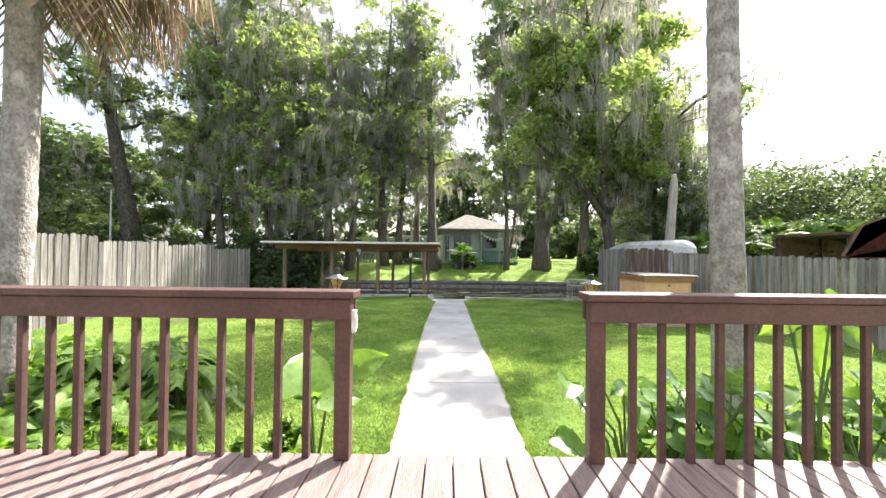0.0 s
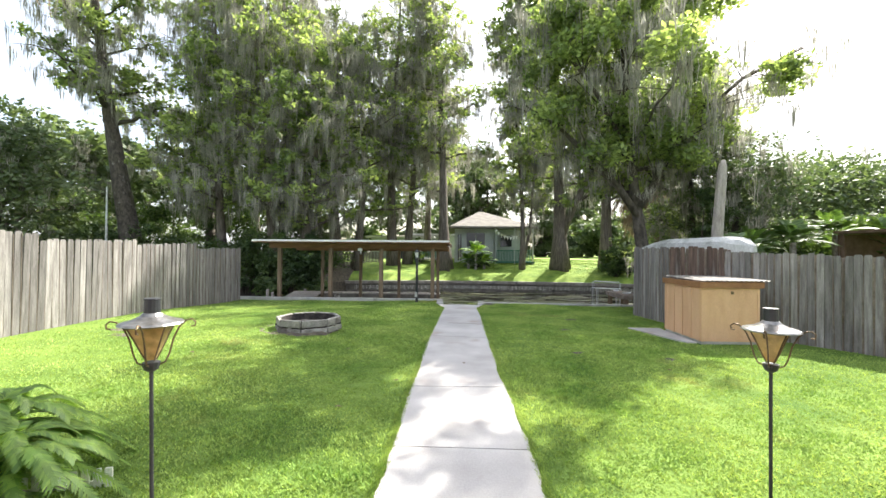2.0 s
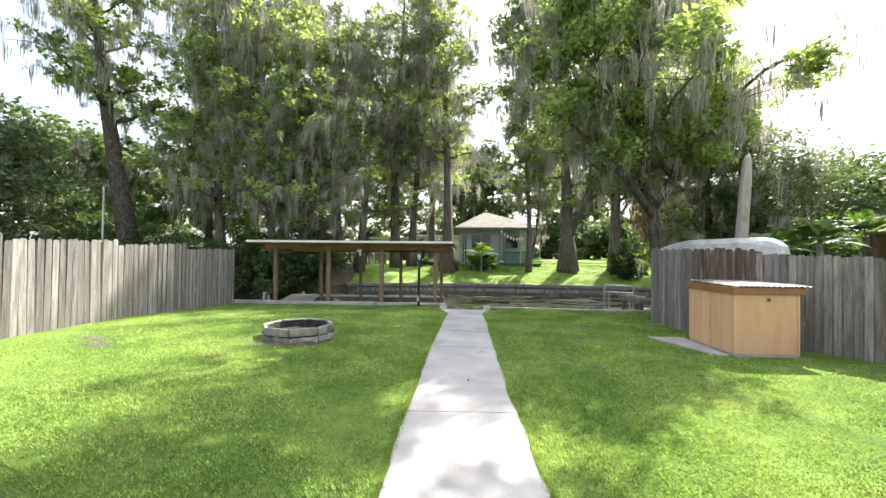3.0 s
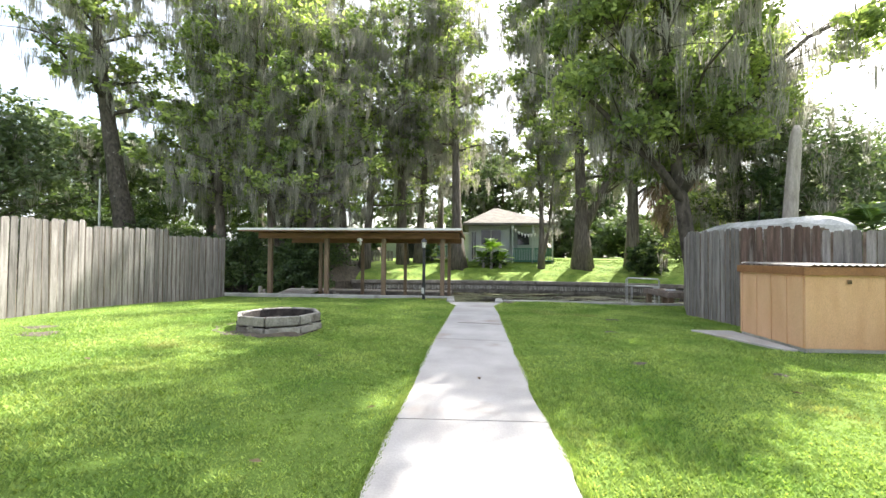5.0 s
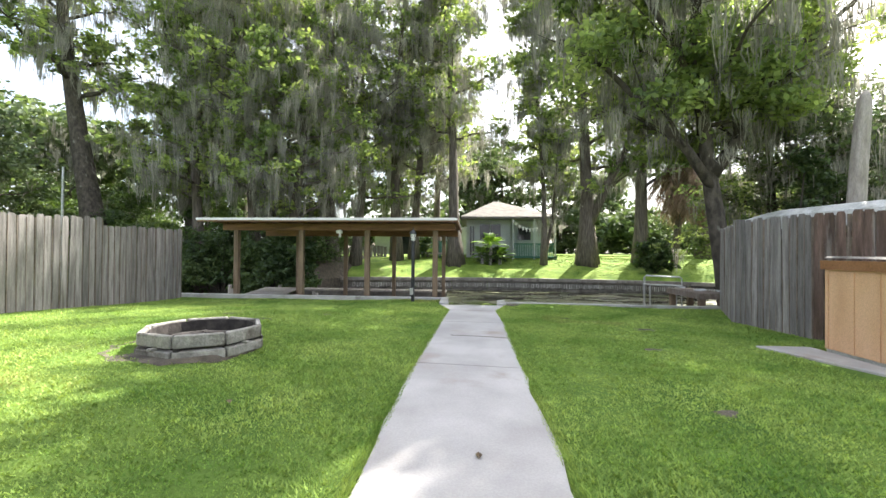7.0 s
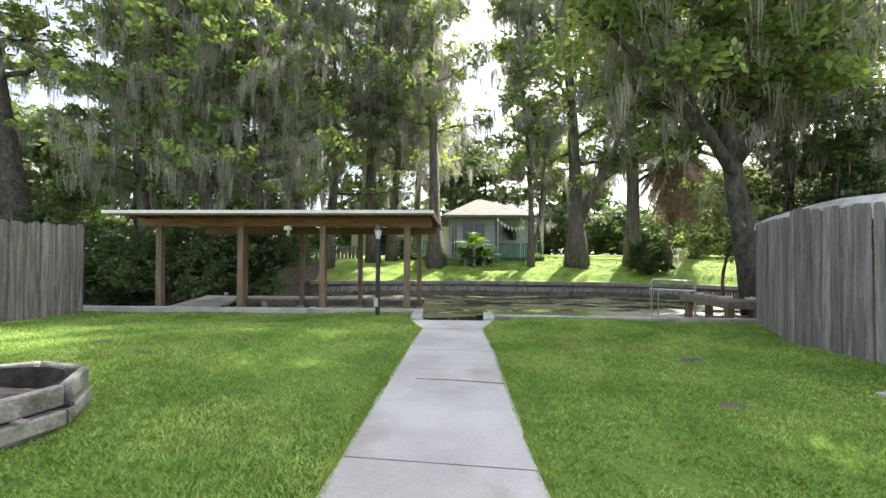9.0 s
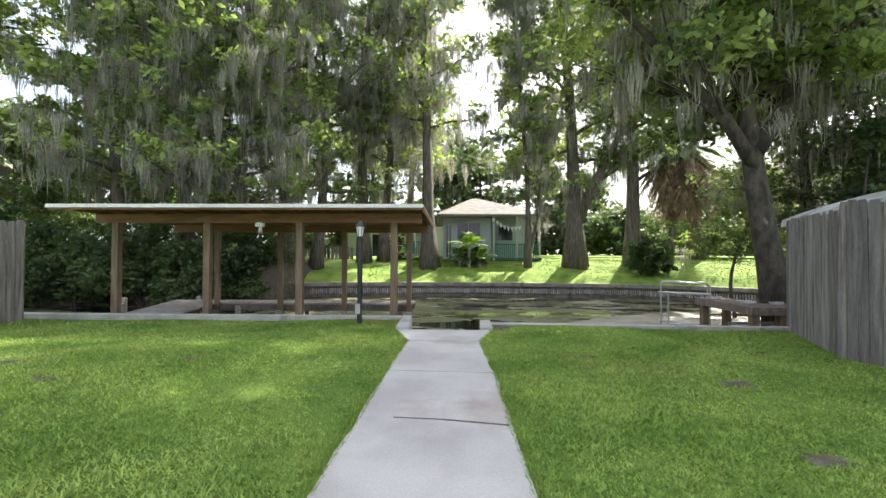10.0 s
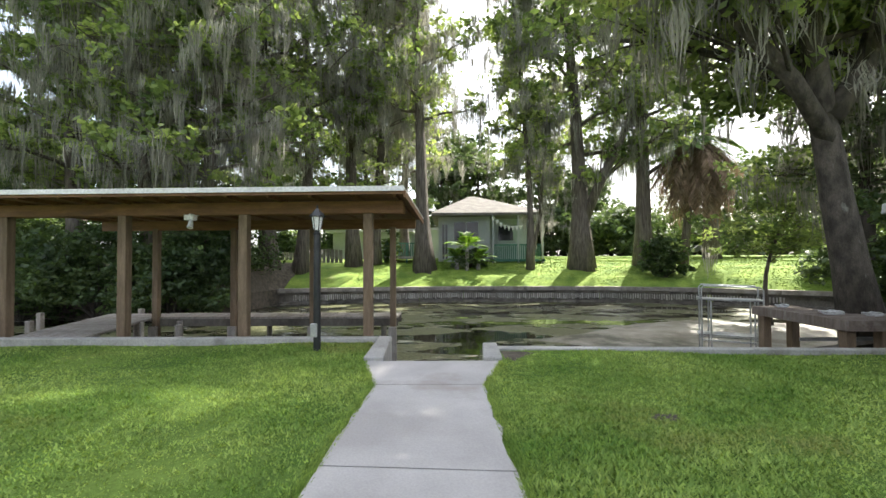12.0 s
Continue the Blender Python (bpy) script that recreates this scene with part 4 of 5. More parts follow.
for x, y in ((-5.5, 19.5), (-5.2, 19.0), (-3.9, 20.2), (-1.3, 20.3), (-6.9, 20.1), (-5.9, 17.9)):
    part("pile", tube(bmesh.new(), [(x + 4.1, y - 18.5, -1.7), (x + 4.1, y - 18.5, -0.07)], [0.07, 0.06], 8), M["dock"], bw)
for x, y, h in ((-8.6, 19.6, 0.1), (-8.0, 18.8, 0.05), (-7.4, 20.9, 0.02)):
    p = thing("mooring_post", x, y, WATER, 0, "short grey mooring post standing in the water", "post", "mooring posts")
    part("shaft", boxed(-0.05, 0.05, -0.05, 0.05, -0.8, -WATER + h, bevel=0.008), M["dock"], p)
rope = thing("outlet_box", -3.87, 17.3, 1.83, 0, "white plastic flood light under the roof edge", "light")
part("housing", boxed(-0.08, 0.08, -0.06, 0.05, 0.02, 0.11, bevel=0.01), M["pvc"], rope)
part("lamp_head", tube(bmesh.new(), [(0.02, -0.02, 0.02), (0.04, -0.06, -0.04), (0.045, -0.09, -0.1)], [0.03, 0.035, 0.045], 10), M["pvc"], rope)
part("bracket", boxed(-0.02, 0.02, -0.02, 0.19, 0.11, 0.13), M["pvc"], rope)


def post_lamp():
    t = thing("post_lamp", -1.57, 16.4, 0, 10, "black garden post lamp with a glass lantern head", "lamp post")
    part("post", tube(bmesh.new(), [(0, 0, -0.1), (0, 0, 1.56)], [0.048, 0.046], 12), M["black"], t)
    part("collar", lathe(bmesh.new(), [(0.045, 0), (0.052, 0.02), (0.03, 0.04), (0.03, 0.06)], 12, 1.56), M["black"], t)
    part("glass", lathe(bmesh.new(), [(0.045, 0.065), (0.075, 0.24), (0.07, 0.24)], 6, 1.56), M["pvc"], t, "frosted glass panes")
    for k in range(6):
        a = k * math.pi / 3
        part("glazing_bar", beam(bmesh.new(), (0.047 * math.cos(a), 0.047 * math.sin(a), 1.625), (0.079 * math.cos(a), 0.079 * math.sin(a), 1.80), 0.01, 0.01), M["black"], t)
    part("roof", lathe(bmesh.new(), [(0.105, 0.24), (0.105, 0.252), (0.055, 0.315), (0.024, 0.345), (0.008, 0.36), (0.013, 0.38), (0.004, 0.41)], 6, 1.56), M["black"], t)
    part("outlet_cover", boxed(-0.08, 0.01, -0.075, -0.04, 0.2, 0.38, bevel=0.006), M["metal"], t, "grey outlet cover")
    return t


post_lamp()


# ---- fish cleaning platform and metal stand ----
def platform():
    t = thing("platform", 6.05, 17.0, -0.02, 0, "weathered timber platform on thick legs beside the water", "platform")
    for i in range(11):
        part("plank", boxed(0.0, 0.72, 0.04 + 0.165 * i, 0.04 + 0.165 * i + 0.158, 0.27, 0.31, bevel=0.004), M["plat"], t)
    for i in range(10):
        part("plank", boxed(0.725 + 0.165 * i, 0.725 + 0.165 * i + 0.158, 0.04, 0.72, 0.27, 0.31, bevel=0.004), M["plat"], t)
    part("apron", boxed(0.0, 2.38, 0.0, 0.036, 0.15, 0.31, bevel=0.004), M["plat"], t)
    part("apron", boxed(-0.04, -0.004, 0.0, 1.855, 0.15, 0.31, bevel=0.004), M["plat"], t)
    for x, y in ((0.1, 0.14), (0.1, 1.72), (0.62, 1.72), (0.62, 0.14), (1.5, 0.14), (2.3, 0.14), (2.3, 0.62), (1.5, 0.62)):
        part("leg", boxed(x - 0.07, x + 0.07, y - 0.07, y + 0.07, -1.6, 0.265, bevel=0.005), M["wood"], t)
    part("brace", beam(bmesh.new(), (0.2, 1.7, -0.6), (1.9, 0.3, 0.12), 0.03, 0.07), M["dock"], t)
    part("brace", beam(bmesh.new(), (0.3, 1.2, -0.2), (2.1, 0.5, -0.05), 0.03, 0.06), M["metal"], t)
    return t


platform()


def stand():
    t = thing("dock_cart", 6.42, 20.0, -0.06, -26, "metal tube stand with two pale shelves standing on the muddy shoal", "stand")
    def bar(pts, r=0.017):
        part("tube_frame", tube(bmesh.new(), pts, [r] * len(pts), 8), M["metal"], t)
    for y in (0.0, 0.5):
        bar([(-0.56, y, -1.15), (-0.56, y, 0.58), (-0.52, y, 0.64), (0.52, y, 0.62), (0.57, y, 0.56), (0.57, y, -1.15)])
        bar([(-0.56, y, -0.58), (0.57, y, -0.58)])
    for x in (-0.38, 0.42):
        for y in (0.02, 0.48):
            bar([(x, y, -1.15), (x, y, 0.3)])
    for z, h in ((0.31, 0.035), (-0.48, 0.03)):
        for k in range(3):
            part("shelf_board", boxed(-0.62, 0.6, 0.03 + 0.155 * k, 0.175 + 0.155 * k, z, z + h, bevel=0.005), M["hull"], t, "pale shelf board")
    return t


stand()
for k, (x, y, r, s) in enumerate(((6.35, 17.6, 0.16, 0.05), (6.8, 17.4, 0.12, 0.06), (6.3, 18.5, 0.1, 0.04))):
    p = thing("coil", x, y, 0.295, 0, "loose coil of grey cable lying on the platform", "cable", "loose coils")
    pts = [(r * math.cos(a * 0.5) * (1 + 0.1 * math.sin(a)), r * math.sin(a * 0.5), 0.02 + 0.006 * (a % 7)) for a in range(30)]
    part("loop", tube(bmesh.new(), pts, [0.012] * 30, 6), M["metal"], p)


# ---- upturned boat behind the fence ----
def boat():
    t = thing("boat", 7.15, 14.0, 1.0, 0, "upturned pale weathered boat hull behind the fence", "boat")
    bm = bmesh.new()
    rows = []
    for i in range(15):
        f = i / 14
        wv = 0.62 * (1 - abs(2 * f - 1) ** 3.5) + 0.06
        top = min(1.08, 0.78 + 0.75 * f) - max(0, f - 0.9) * 2.6
        x = -2.3 + 4.6 * f
        rows.append([bm.verts.new((x, -wv, 0.66)), bm.verts.new((x, -wv * 0.97, top - 0.14)), bm.verts.new((x, -wv * 0.6, top)), bm.verts.new((x, 0, top + 0.02)), bm.verts.new((x, wv * 0.6, top)), bm.verts.new((x, wv * 0.97, top - 0.14)), bm.verts.new((x, wv, 0.66))])
    for a, b in zip(rows, rows[1:]):
        for k in range(6):
            bm.faces.new((a[k], a[k + 1], b[k + 1], b[k]))
    bm.faces.new(rows[0])
    bm.faces.new(rows[-1][::-1])
    part("hull", bm, M["hull"], t, smooth=False)
    part("rub_rail", tube(bmesh.new(), [(-2.2 + 0.44 * i, -(0.62 * (1 - abs(2 * i / 10 - 1) ** 3.5) + 0.075), 0.67) for i in range(11)], [0.02] * 11, 6), M["metal"], t)
    for x in (-0.8, 0.8):
        part("trestle", boxed(x - 0.05, x + 0.05, -0.4, 0.4, -1.22, 0.9), M["bulk"], t)
    t.matrix_world = pose(7.15, 14.85, 1.22, 0, 0, -79)
    return t


boat()

# ---- neighbours ----
barn = thing("barn", 13.1, 10.8, 0, -45, "dark red gambrel roofed barn beyond the fence", "barn")
part("wall", boxed(-1.8, 1.8, -0.0, 3.5, -0.1, 1.9), M["red"], barn)
for i in range(16):
    part("batten", boxed(-1.8 + 0.235 * i, -1.76 + 0.235 * i, -0.02, -0.001, 0.0, 1.9), M["red"], barn)
bm = bmesh.new()
prof = [(-2.0, 1.85), (-1.6, 2.75), (0, 3.5), (1.6, 2.75), (2.0, 1.85), (1.9, 1.8), (0, 1.8), (-1.9, 1.8)]
a = [bm.verts.new((x, -0.15, z)) for x, z in prof]
b = [bm.verts.new((x, 3.7, z)) for x, z in prof]
bm.faces.new(a)
bm.faces.new(b[::-1])
for i in range(len(prof)):
    bm.faces.new((b[i], b[(i + 1) % 8], a[(i + 1) % 8], a[i]))
part("gambrel_roof", bm, M["brown"], barn)
bm = bmesh.new()
bm.faces.new([bm.verts.new((x * 0.96, -0.16, z - 0.04)) for x, z in prof[:5]][::-1])
r = bmesh.ops.solidify(bm, geom=list(bm.faces), thickness=0.02)
part("gable", bm, M["red"], barn)
lean = thing("open_shed", 15.9, 16.0, 0, 8, "brown timber open shed roof beyond the fence", "shed")
part("roof", boxed(-2.0, 2.5, -1.4, 1.6, 2.62, 2.72), M["brown"], lean)
part("fascia", boxed(-2.03, 2.53, -1.44, -1.402, 2.5, 2.74), M["brown"], lean)
for x in (-1.8, 0.2, 2.3):
    for y in (-1.2, 1.4):
        part("post", boxed(x - 0.06, x + 0.06, y - 0.06, y + 0.06, -0.1, 2.62), M["brown"], lean)
part("back_wall", boxed(-1.9, 2.4, 1.47, 1.52, 0, 2.6), M["brown"], lean)
nh = thing("neighbour_house", -12.5, 6.5, 0, 0, "cream lap sided neighbouring house beyond the fence", "house")
part("wall", boxed(-3, 1.5, -4, 1.6, 0, 2.55), M["siding"], nh)
for i in range(12):
    part("lap", boxed(-3, 1.52, 1.602, 1.62, 0.2 * i, 0.2 * i + 0.19), M["siding"], nh)
part("roof", boxed(-3.4, 1.9, -4.3, 1.9, 2.56, 2.66), M["shingle"], nh)


def far_house():
    t = thing("house", 3.0, 41.5, far_height(3, 10) - 0.15, 0, "single storey grey house with pale hip roof and green porch", "house")
    w, d, e = 4.1, 4.0, 3.2
    part("wall", boxed(-w + 0.6, 0.0, -d + 1.0, d, 0, e), M["house"], t)
    part("wall", boxed(0.0, w - 0.95, -d + 2.6, d, 0, e), M["house"], t)
    bm = bmesh.new()
    o = 0.65
    lo = [bm.verts.new(c) for c in ((-3.95, -d - o + 0.6, e - 0.15), (3.75, -d - o + 0.6, e - 0.15), (3.75, d + o, e - 0.15), (-3.95, d + o, e - 0.15))]
    md = [bm.verts.new(v.co + Vector((0, 0, 0.17))) for v in lo]
    tp = [bm.verts.new((-1.2, 0.3, e + 1.72)), bm.verts.new((-0.8, 0.3, e + 1.72))]
    bm.faces.new(lo[::-1])
    for i in range(4):
        bm.faces.new((lo[i], lo[(i + 1) % 4], md[(i + 1) % 4], md[i]))
    bm.faces.new((md[0], md[1], tp[1], tp[0]))
    bm.faces.new((md[1], md[2], tp[1]))
    bm.faces.new((md[2], md[3], tp[0], tp[1]))
    bm.faces.new((md[3], md[0], tp[0]))
    part("roof", bm, M["shingle"], t)
    for x0, x1, z0, z1 in ((-2.5, -0.7, 1.35, 2.75), (-3.3, -2.8, 0.1, 2.6)):
        wd = part("window", boxed(x0, x1, -d + 0.93, -d + 0.995, z0, z1), M["house"], t)
        part("pane", boxed(x0 + 0.08, x1 - 0.08, -d + 0.915, -d + 0.929, z0 + 0.08, z1 - 0.08), M["dark_glass"], wd)
        part("glazing_bar", boxed((x0 + x1) / 2 - 0.03, (x0 + x1) / 2 + 0.03, -d + 0.9, -d + 0.913, z0 + 0.08, z1 - 0.08), M["house"], wd)
    wd = part("window", boxed(0.7, 1.9, -d + 2.53, -d + 2.595, 1.4, 2.6), M["house"], t)
    part("pane", boxed(0.78, 1.82, -d + 2.515, -d + 2.529, 1.48, 2.52), M["dark_glass"], wd)
    for x in (0.15, 1.8, 3.4):
        part("porch_post", boxed(x - 0.06, x + 0.06, -d + 0.2, -d + 0.32, -0.2, e - 0.15), M["house"], t)
    part("porch_floor", boxed(0.0, 3.55, -d + 0.2, -d + 2.6, 0.0, 0.15), M["green"], t)
    part("porch_rail", boxed(0.1, 3.5, -d + 0.22, -d + 0.28, 1.05, 1.15), M["green"], t)
    for i in range(24):
        part("picket", boxed(0.22 + i * 0.135, 0.29 + i * 0.135, -d + 0.23, -d + 0.27, 0.1, 1.05), M["green"], t)
    return t


far_house()
bn = thing("bunting", 4.6, 37.6, 4.0, 0, "string of small white pennants hung across the porch", "bunting")
pts = [(-1.6 + 0.13 * i, 0, -0.35 * math.sin(math.pi * i / 16) - 0.04 * i) for i in range(17)]
part("cord", tube(bmesh.new(), pts, [0.012] * 17, 5), M["pvc"], bn)
for i in range(1, 16, 2):
    bm = bmesh.new()
    x, _, z = pts[i]
    f = [bm.verts.new(c) for c in ((x - 0.12, 0.0, z), (x + 0.12, 0.0, z), (x, 0.01, z - 0.32))]
    b = [bm.verts.new(c) for c in ((x - 0.12, 0.012, z), (x + 0.12, 0.012, z), (x, 0.022, z - 0.32))]
    bm.faces.new(f)
    bm.faces.new(b[::-1])
    for k in range(3):
        bm.faces.new((f[k], b[k], b[(k + 1) % 3], f[(k + 1) % 3]))
    part("pennant", bm, M["pvc"], bn)
fd = thing("deck_platform", -2.8, 38.9, far_height(-3, 4) + 0.1, 0, "raised green painted deck with a slatted rail beside the far house", "deck")
part("floor", boxed(-1.3, 1.6, -1, 2.5, 0.3, 0.45), M["dock"], fd)
for x in (-1.2, 0.2, 1.5):
    part("post", boxed(x - 0.06, x + 0.06, -0.98, -0.86, -0.4, 1.35), M["green"], fd)
part("rail", boxed(-1.3, 1.6, -0.97, -0.87, 1.28, 1.36), M["green"], fd)
for i in range(19):
    part("picket", boxed(-1.24 + 0.15 * i, -1.17 + 0.15 * i, -0.95, -0.89, 0.45, 1.28), M["green"], fd)
for x, y, w, z in ((-6.5, 47, 3.2, 3.6), (-2.2, 50, 2.8, 4.0)):
    oh = thing("outbuilding", x, y, 1.1, 0, "grey outbuilding with a low metal roof among the far trees", "building", "far outbuildings")
    part("wall", boxed(-w, w, -1.5, 2, -0.1, z - 1.3), M["house"], oh)
    part("roof", boxed(-w - 0.5, w + 0.5, -2.0, 2.4, z - 1.29, z - 1.1), M["metal"], oh)
    part("door", boxed(-0.5, 0.5, -1.54, -1.503, -0.1, 2.0), M["dark_glass"], oh)
yf = thing("garden_fence", -10.2, 38.0, 0, 0, "low grey board fence on the far lawn", "fence")
for i in range(24):
    x = -3.4 + 0.28 * i
    part("board", boxed(x, x + 0.24, 0, 0.03, 0.6, 1.75 + 0.12 * math.sin(i * 0.4)), M["fence"], yf)


def parked_car(x, y, rz):
    t = thing("car", x, y, far_height(x, y - bank(x)), rz, "white car parked on the far lawn", "car")
    bm = bmesh.new()
    prof = [(-2.1, 0.35), (2.1, 0.35), (2.15, 0.8), (1.3, 0.95), (0.7, 1.42), (-1.2, 1.45), (-1.9, 0.98), (-2.15, 0.85)]
    a = [bm.verts.new((p, -0.85, z)) for p, z in prof]
    b = [bm.verts.new((p, 0.85, z)) for p, z in prof]
    bm.faces.new(a)
    bm.faces.new(b[::-1])
    for i in range(8):
        bm.faces.new((b[i], b[(i + 1) % 8], a[(i + 1) % 8], a[i]))
    bmesh.ops.bevel(bm, geom=list(bm.edges), offset=0.06, segments=2, affect="EDGES")
    part("body", bm, M["paint"], t)
    for s in (-1, 1):
        part("side_window", boxed(-1.25, 0.95, s * 0.86 - 0.01, s * 0.86 + 0.01, 1.0, 1.32), M["dark_glass"], t)
        for wx in (-1.35, 1.35):
            part("wheel", tube(bmesh.new(), [(wx, s * 0.7, 0.33), (wx, s * 0.9, 0.33)], [0.33, 0.33], 16), M["rubber"], t)
    return t


parked_car(27.0, 62.0, 10)
parked_car(31.5, 60.0, -5)


# ---- palms ----
def palm(x, y, r, h, seed, skirt):
    t = thing("palm_tree", x, y, 0, 0, "cabbage palm with a ringed grey trunk and lichen patches", "palm tree", "palms beside the deck")
    rng = random.Random(seed)
    bm = bmesh.new()
    pts, rad = [], []
    n = 60
    for i in range(n + 1):
        f = i / n
        pts.append((0.06 * math.sin(f * 3 + seed), 0.05 * math.sin(f * 4), h * f - 0.1))
        rad.append(r * (1 + 0.28 * math.exp(-f * 12)) * (1 + (0.014 if i % 2 else -0.01)) * (1 - 0.12 * f))
    tube(bm, pts, rad, 18, 0.05, seed)
    part("trunk", bm, M["palm_bark"], t, smooth=True)
    fr = frond_quads(22, 2.3, rng, 0.55, (0.1, 1.35), 26, 0.4, 0.03) + [0, 0, h]
    c = finish("fronds", mesh_of("fronds", fr, 4), M["palm_leaf"], t)
    c["kind"] = "stuff"
    if skirt:
        fr = frond_quads(120, skirt, rng, 0.9, (-0.9, 0.25), 22, 0.45, 0.03, True) + [0, 0, h - 0.35]
        c = finish("dead_fronds", mesh_of("dead_fronds", fr, 4), M["dead_frond"], t, "brown hanging dead fronds")
        c["kind"] = "stuff"
    return t


palm(2.85, 4.33, 0.160, 8.8, 2, 0)
palm(-4.42, 3.98, 0.15, 7.0, 5, 1.65)

pole = thing("utility_pole", -21.2, 25.2, 0, 0, "thin pale grey pole standing among the trees", "pole")
part("shaft", tube(bmesh.new(), [(0, 0, -0.2), (0, 0, 5.6)], [0.07, 0.05], 8), M["metal"], pole)
bell = thing("wind_bell", 2.90, 4.155, 3.36, 0, "small white shell ornament hung on the palm trunk", "ornament")
part("cone", lathe(bmesh.new(), [(0.035, -0.03), (0.02, 0.01), (0.006, 0.05)], 10), M["pvc"], bell)
part("hook", tube(bmesh.new(), [(0, 0, 0.045), (0, 0.01, 0.065), (0, 0.05, 0.065)], [0.004, 0.004, 0.004], 6), M["metal"], bell)
ring = thing("insulator", 2.90, 4.15, 3.22, 0, "small round white ceramic insulator on the palm trunk", "insulator")
part("disc", tube(bmesh.new(), [(0, -0.02, 0), (0, 0.03, 0)], [0.034, 0.03], 14), M["pvc"], ring)
part("bolt", tube(bmesh.new(), [(0, -0.028, 0), (0, 0.03, 0)], [0.012, 0.012], 8), M["black"], ring)
soil = thing("soil_patch", -3.4, 10.5, 0, 0, "bare brown ashy soil round the fire pit", "soil", kind="structure")
bm = bmesh.new()
rg = random.Random(12)
c0 = bm.verts.new((0, 0, near_height(-3.4, 10.5) + 0.03))
rim = []
for k in range(28):
    a = 2 * math.pi * k / 28
    rad = 0.74 + rg.uniform(-0.05, 0.05) + (0.13 if math.cos(a) < -0.3 else 0)
    rim.append(bm.verts.new((rad * math.cos(a), rad * math.sin(a), near_height(-3.4 + rad * math.cos(a), 10.5 + rad * math.sin(a)) + 0.006)))
inner = [bm.verts.new((0.7 * math.cos(2 * math.pi * k / 28), 0.7 * math.sin(2 * math.pi * k / 28) + 0.06, near_height(-3.4, 10.5) + 0.03 + rg.uniform(-0.01, 0.01))) for k in range(28)]
for k in range(28):
    q = (k + 1) % 28
    bm.faces.new((c0, inner[k], inner[q]))
    bm.faces.new((inner[k], rim[k], rim[q], inner[q]))
part("mound", bm, M["soil"], soil)
mulch = thing("soil_patch", 0.92, 16.25, 0, 0, "reddish brown bare soil beside the coping", "soil", kind="structure")
bm = bmesh.new()
rim = [bm.verts.new((x, y, -0.01 + 0.01 * (k % 2))) for k, (x, y) in enumerate(((-0.08, -0.34), (0.06, -0.38), (0.2, -0.2), (0.36, -0.02), (0.44, 0.15), (-0.06, 0.15), (-0.08, 0.0)))]
c0 = bm.verts.new((0.12, -0.05, 0.03))
for k in range(7):
    bm.faces.new((c0, rim[k], rim[(k + 1) % 7]))
part("mound", bm, M["soil"], mulch)

# ---- dead trunk ----
snag = thing("dead_tree", 8.1, 14.9, 0, 0, "bare broken grey dead tree trunk behind the fence", "dead tree")
bm = tube(bmesh.new(), [(-0.2, 0, -0.3), (-0.1, 0, 1.5), (-0.01, 0, 3.0), (0.09, 0, 4.2), (0.12, 0, 4.6), (0.14, 0, 4.8)], [0.22, 0.175, 0.155, 0.14, 0.12, 0.05], 14, 0.15, 4)
part("trunk", bm, M["snag"], snag, smooth=True)

# ---- trees on the banks ----
T = tree
T(-1.3, 35.4, 0.45, 25, 3.3, 9.5, 0.40, (-1.7, 0), 11, 7500, 0.19, 700, limbs=24, ribs=7, flare=2.0, clump=1.1, moss_long=1.7, thin=0.5, label="slender leaning cypress with a flared grey base and moss")
T(8.2, 35.4, 0.6, 31, 4.6, 7.0, 0.47, (-2.0, 0.5), 12, 21000, 0.19, 800, limbs=34, ribs=8, flare=1.9, clump=1.2, dense=0.7, moss_long=2.0, label="massive cypress with a fluted flared trunk and moss",
  forks=(([(0, 0, 2.5), (1.0, -0.3, 5.0), (2.4, -0.6, 8.0), (3.2, -1, 11.0), (3.6, -1, 15)], 0.34),))
T(5.1, 35.4, 0.55, 22, 2.3, 5.5, 0.2, (-0.8, 0), 13, 9500, 0.19, 520, limbs=24, clump=0.95, moss_long=1.6, label="pair of thin trees with vines and moss on the far bank",
  forks=(([(0, 0, 0.2), (0.6, 0, 3.0), (0.9, 0, 7.0), (1.2, 0, 10)], 0.14),))
T(11.9, 35.5, 0.7, 29.5, 4.8, 5.5, 0.42, (0.5, 0), 14, 17000, 0.2, 700, limbs=32, clump=1.25, dense=0.7, moss_long=2.0)
# Added tree, placed so its high crown casts shade on the near lawn.
T(17.0, 37.0, 1.0, 29.5, 5.0, 11.0, 0.36, (0.8, 0), 15, 11000, 0.22, 420, limbs=24, clump=1.3)
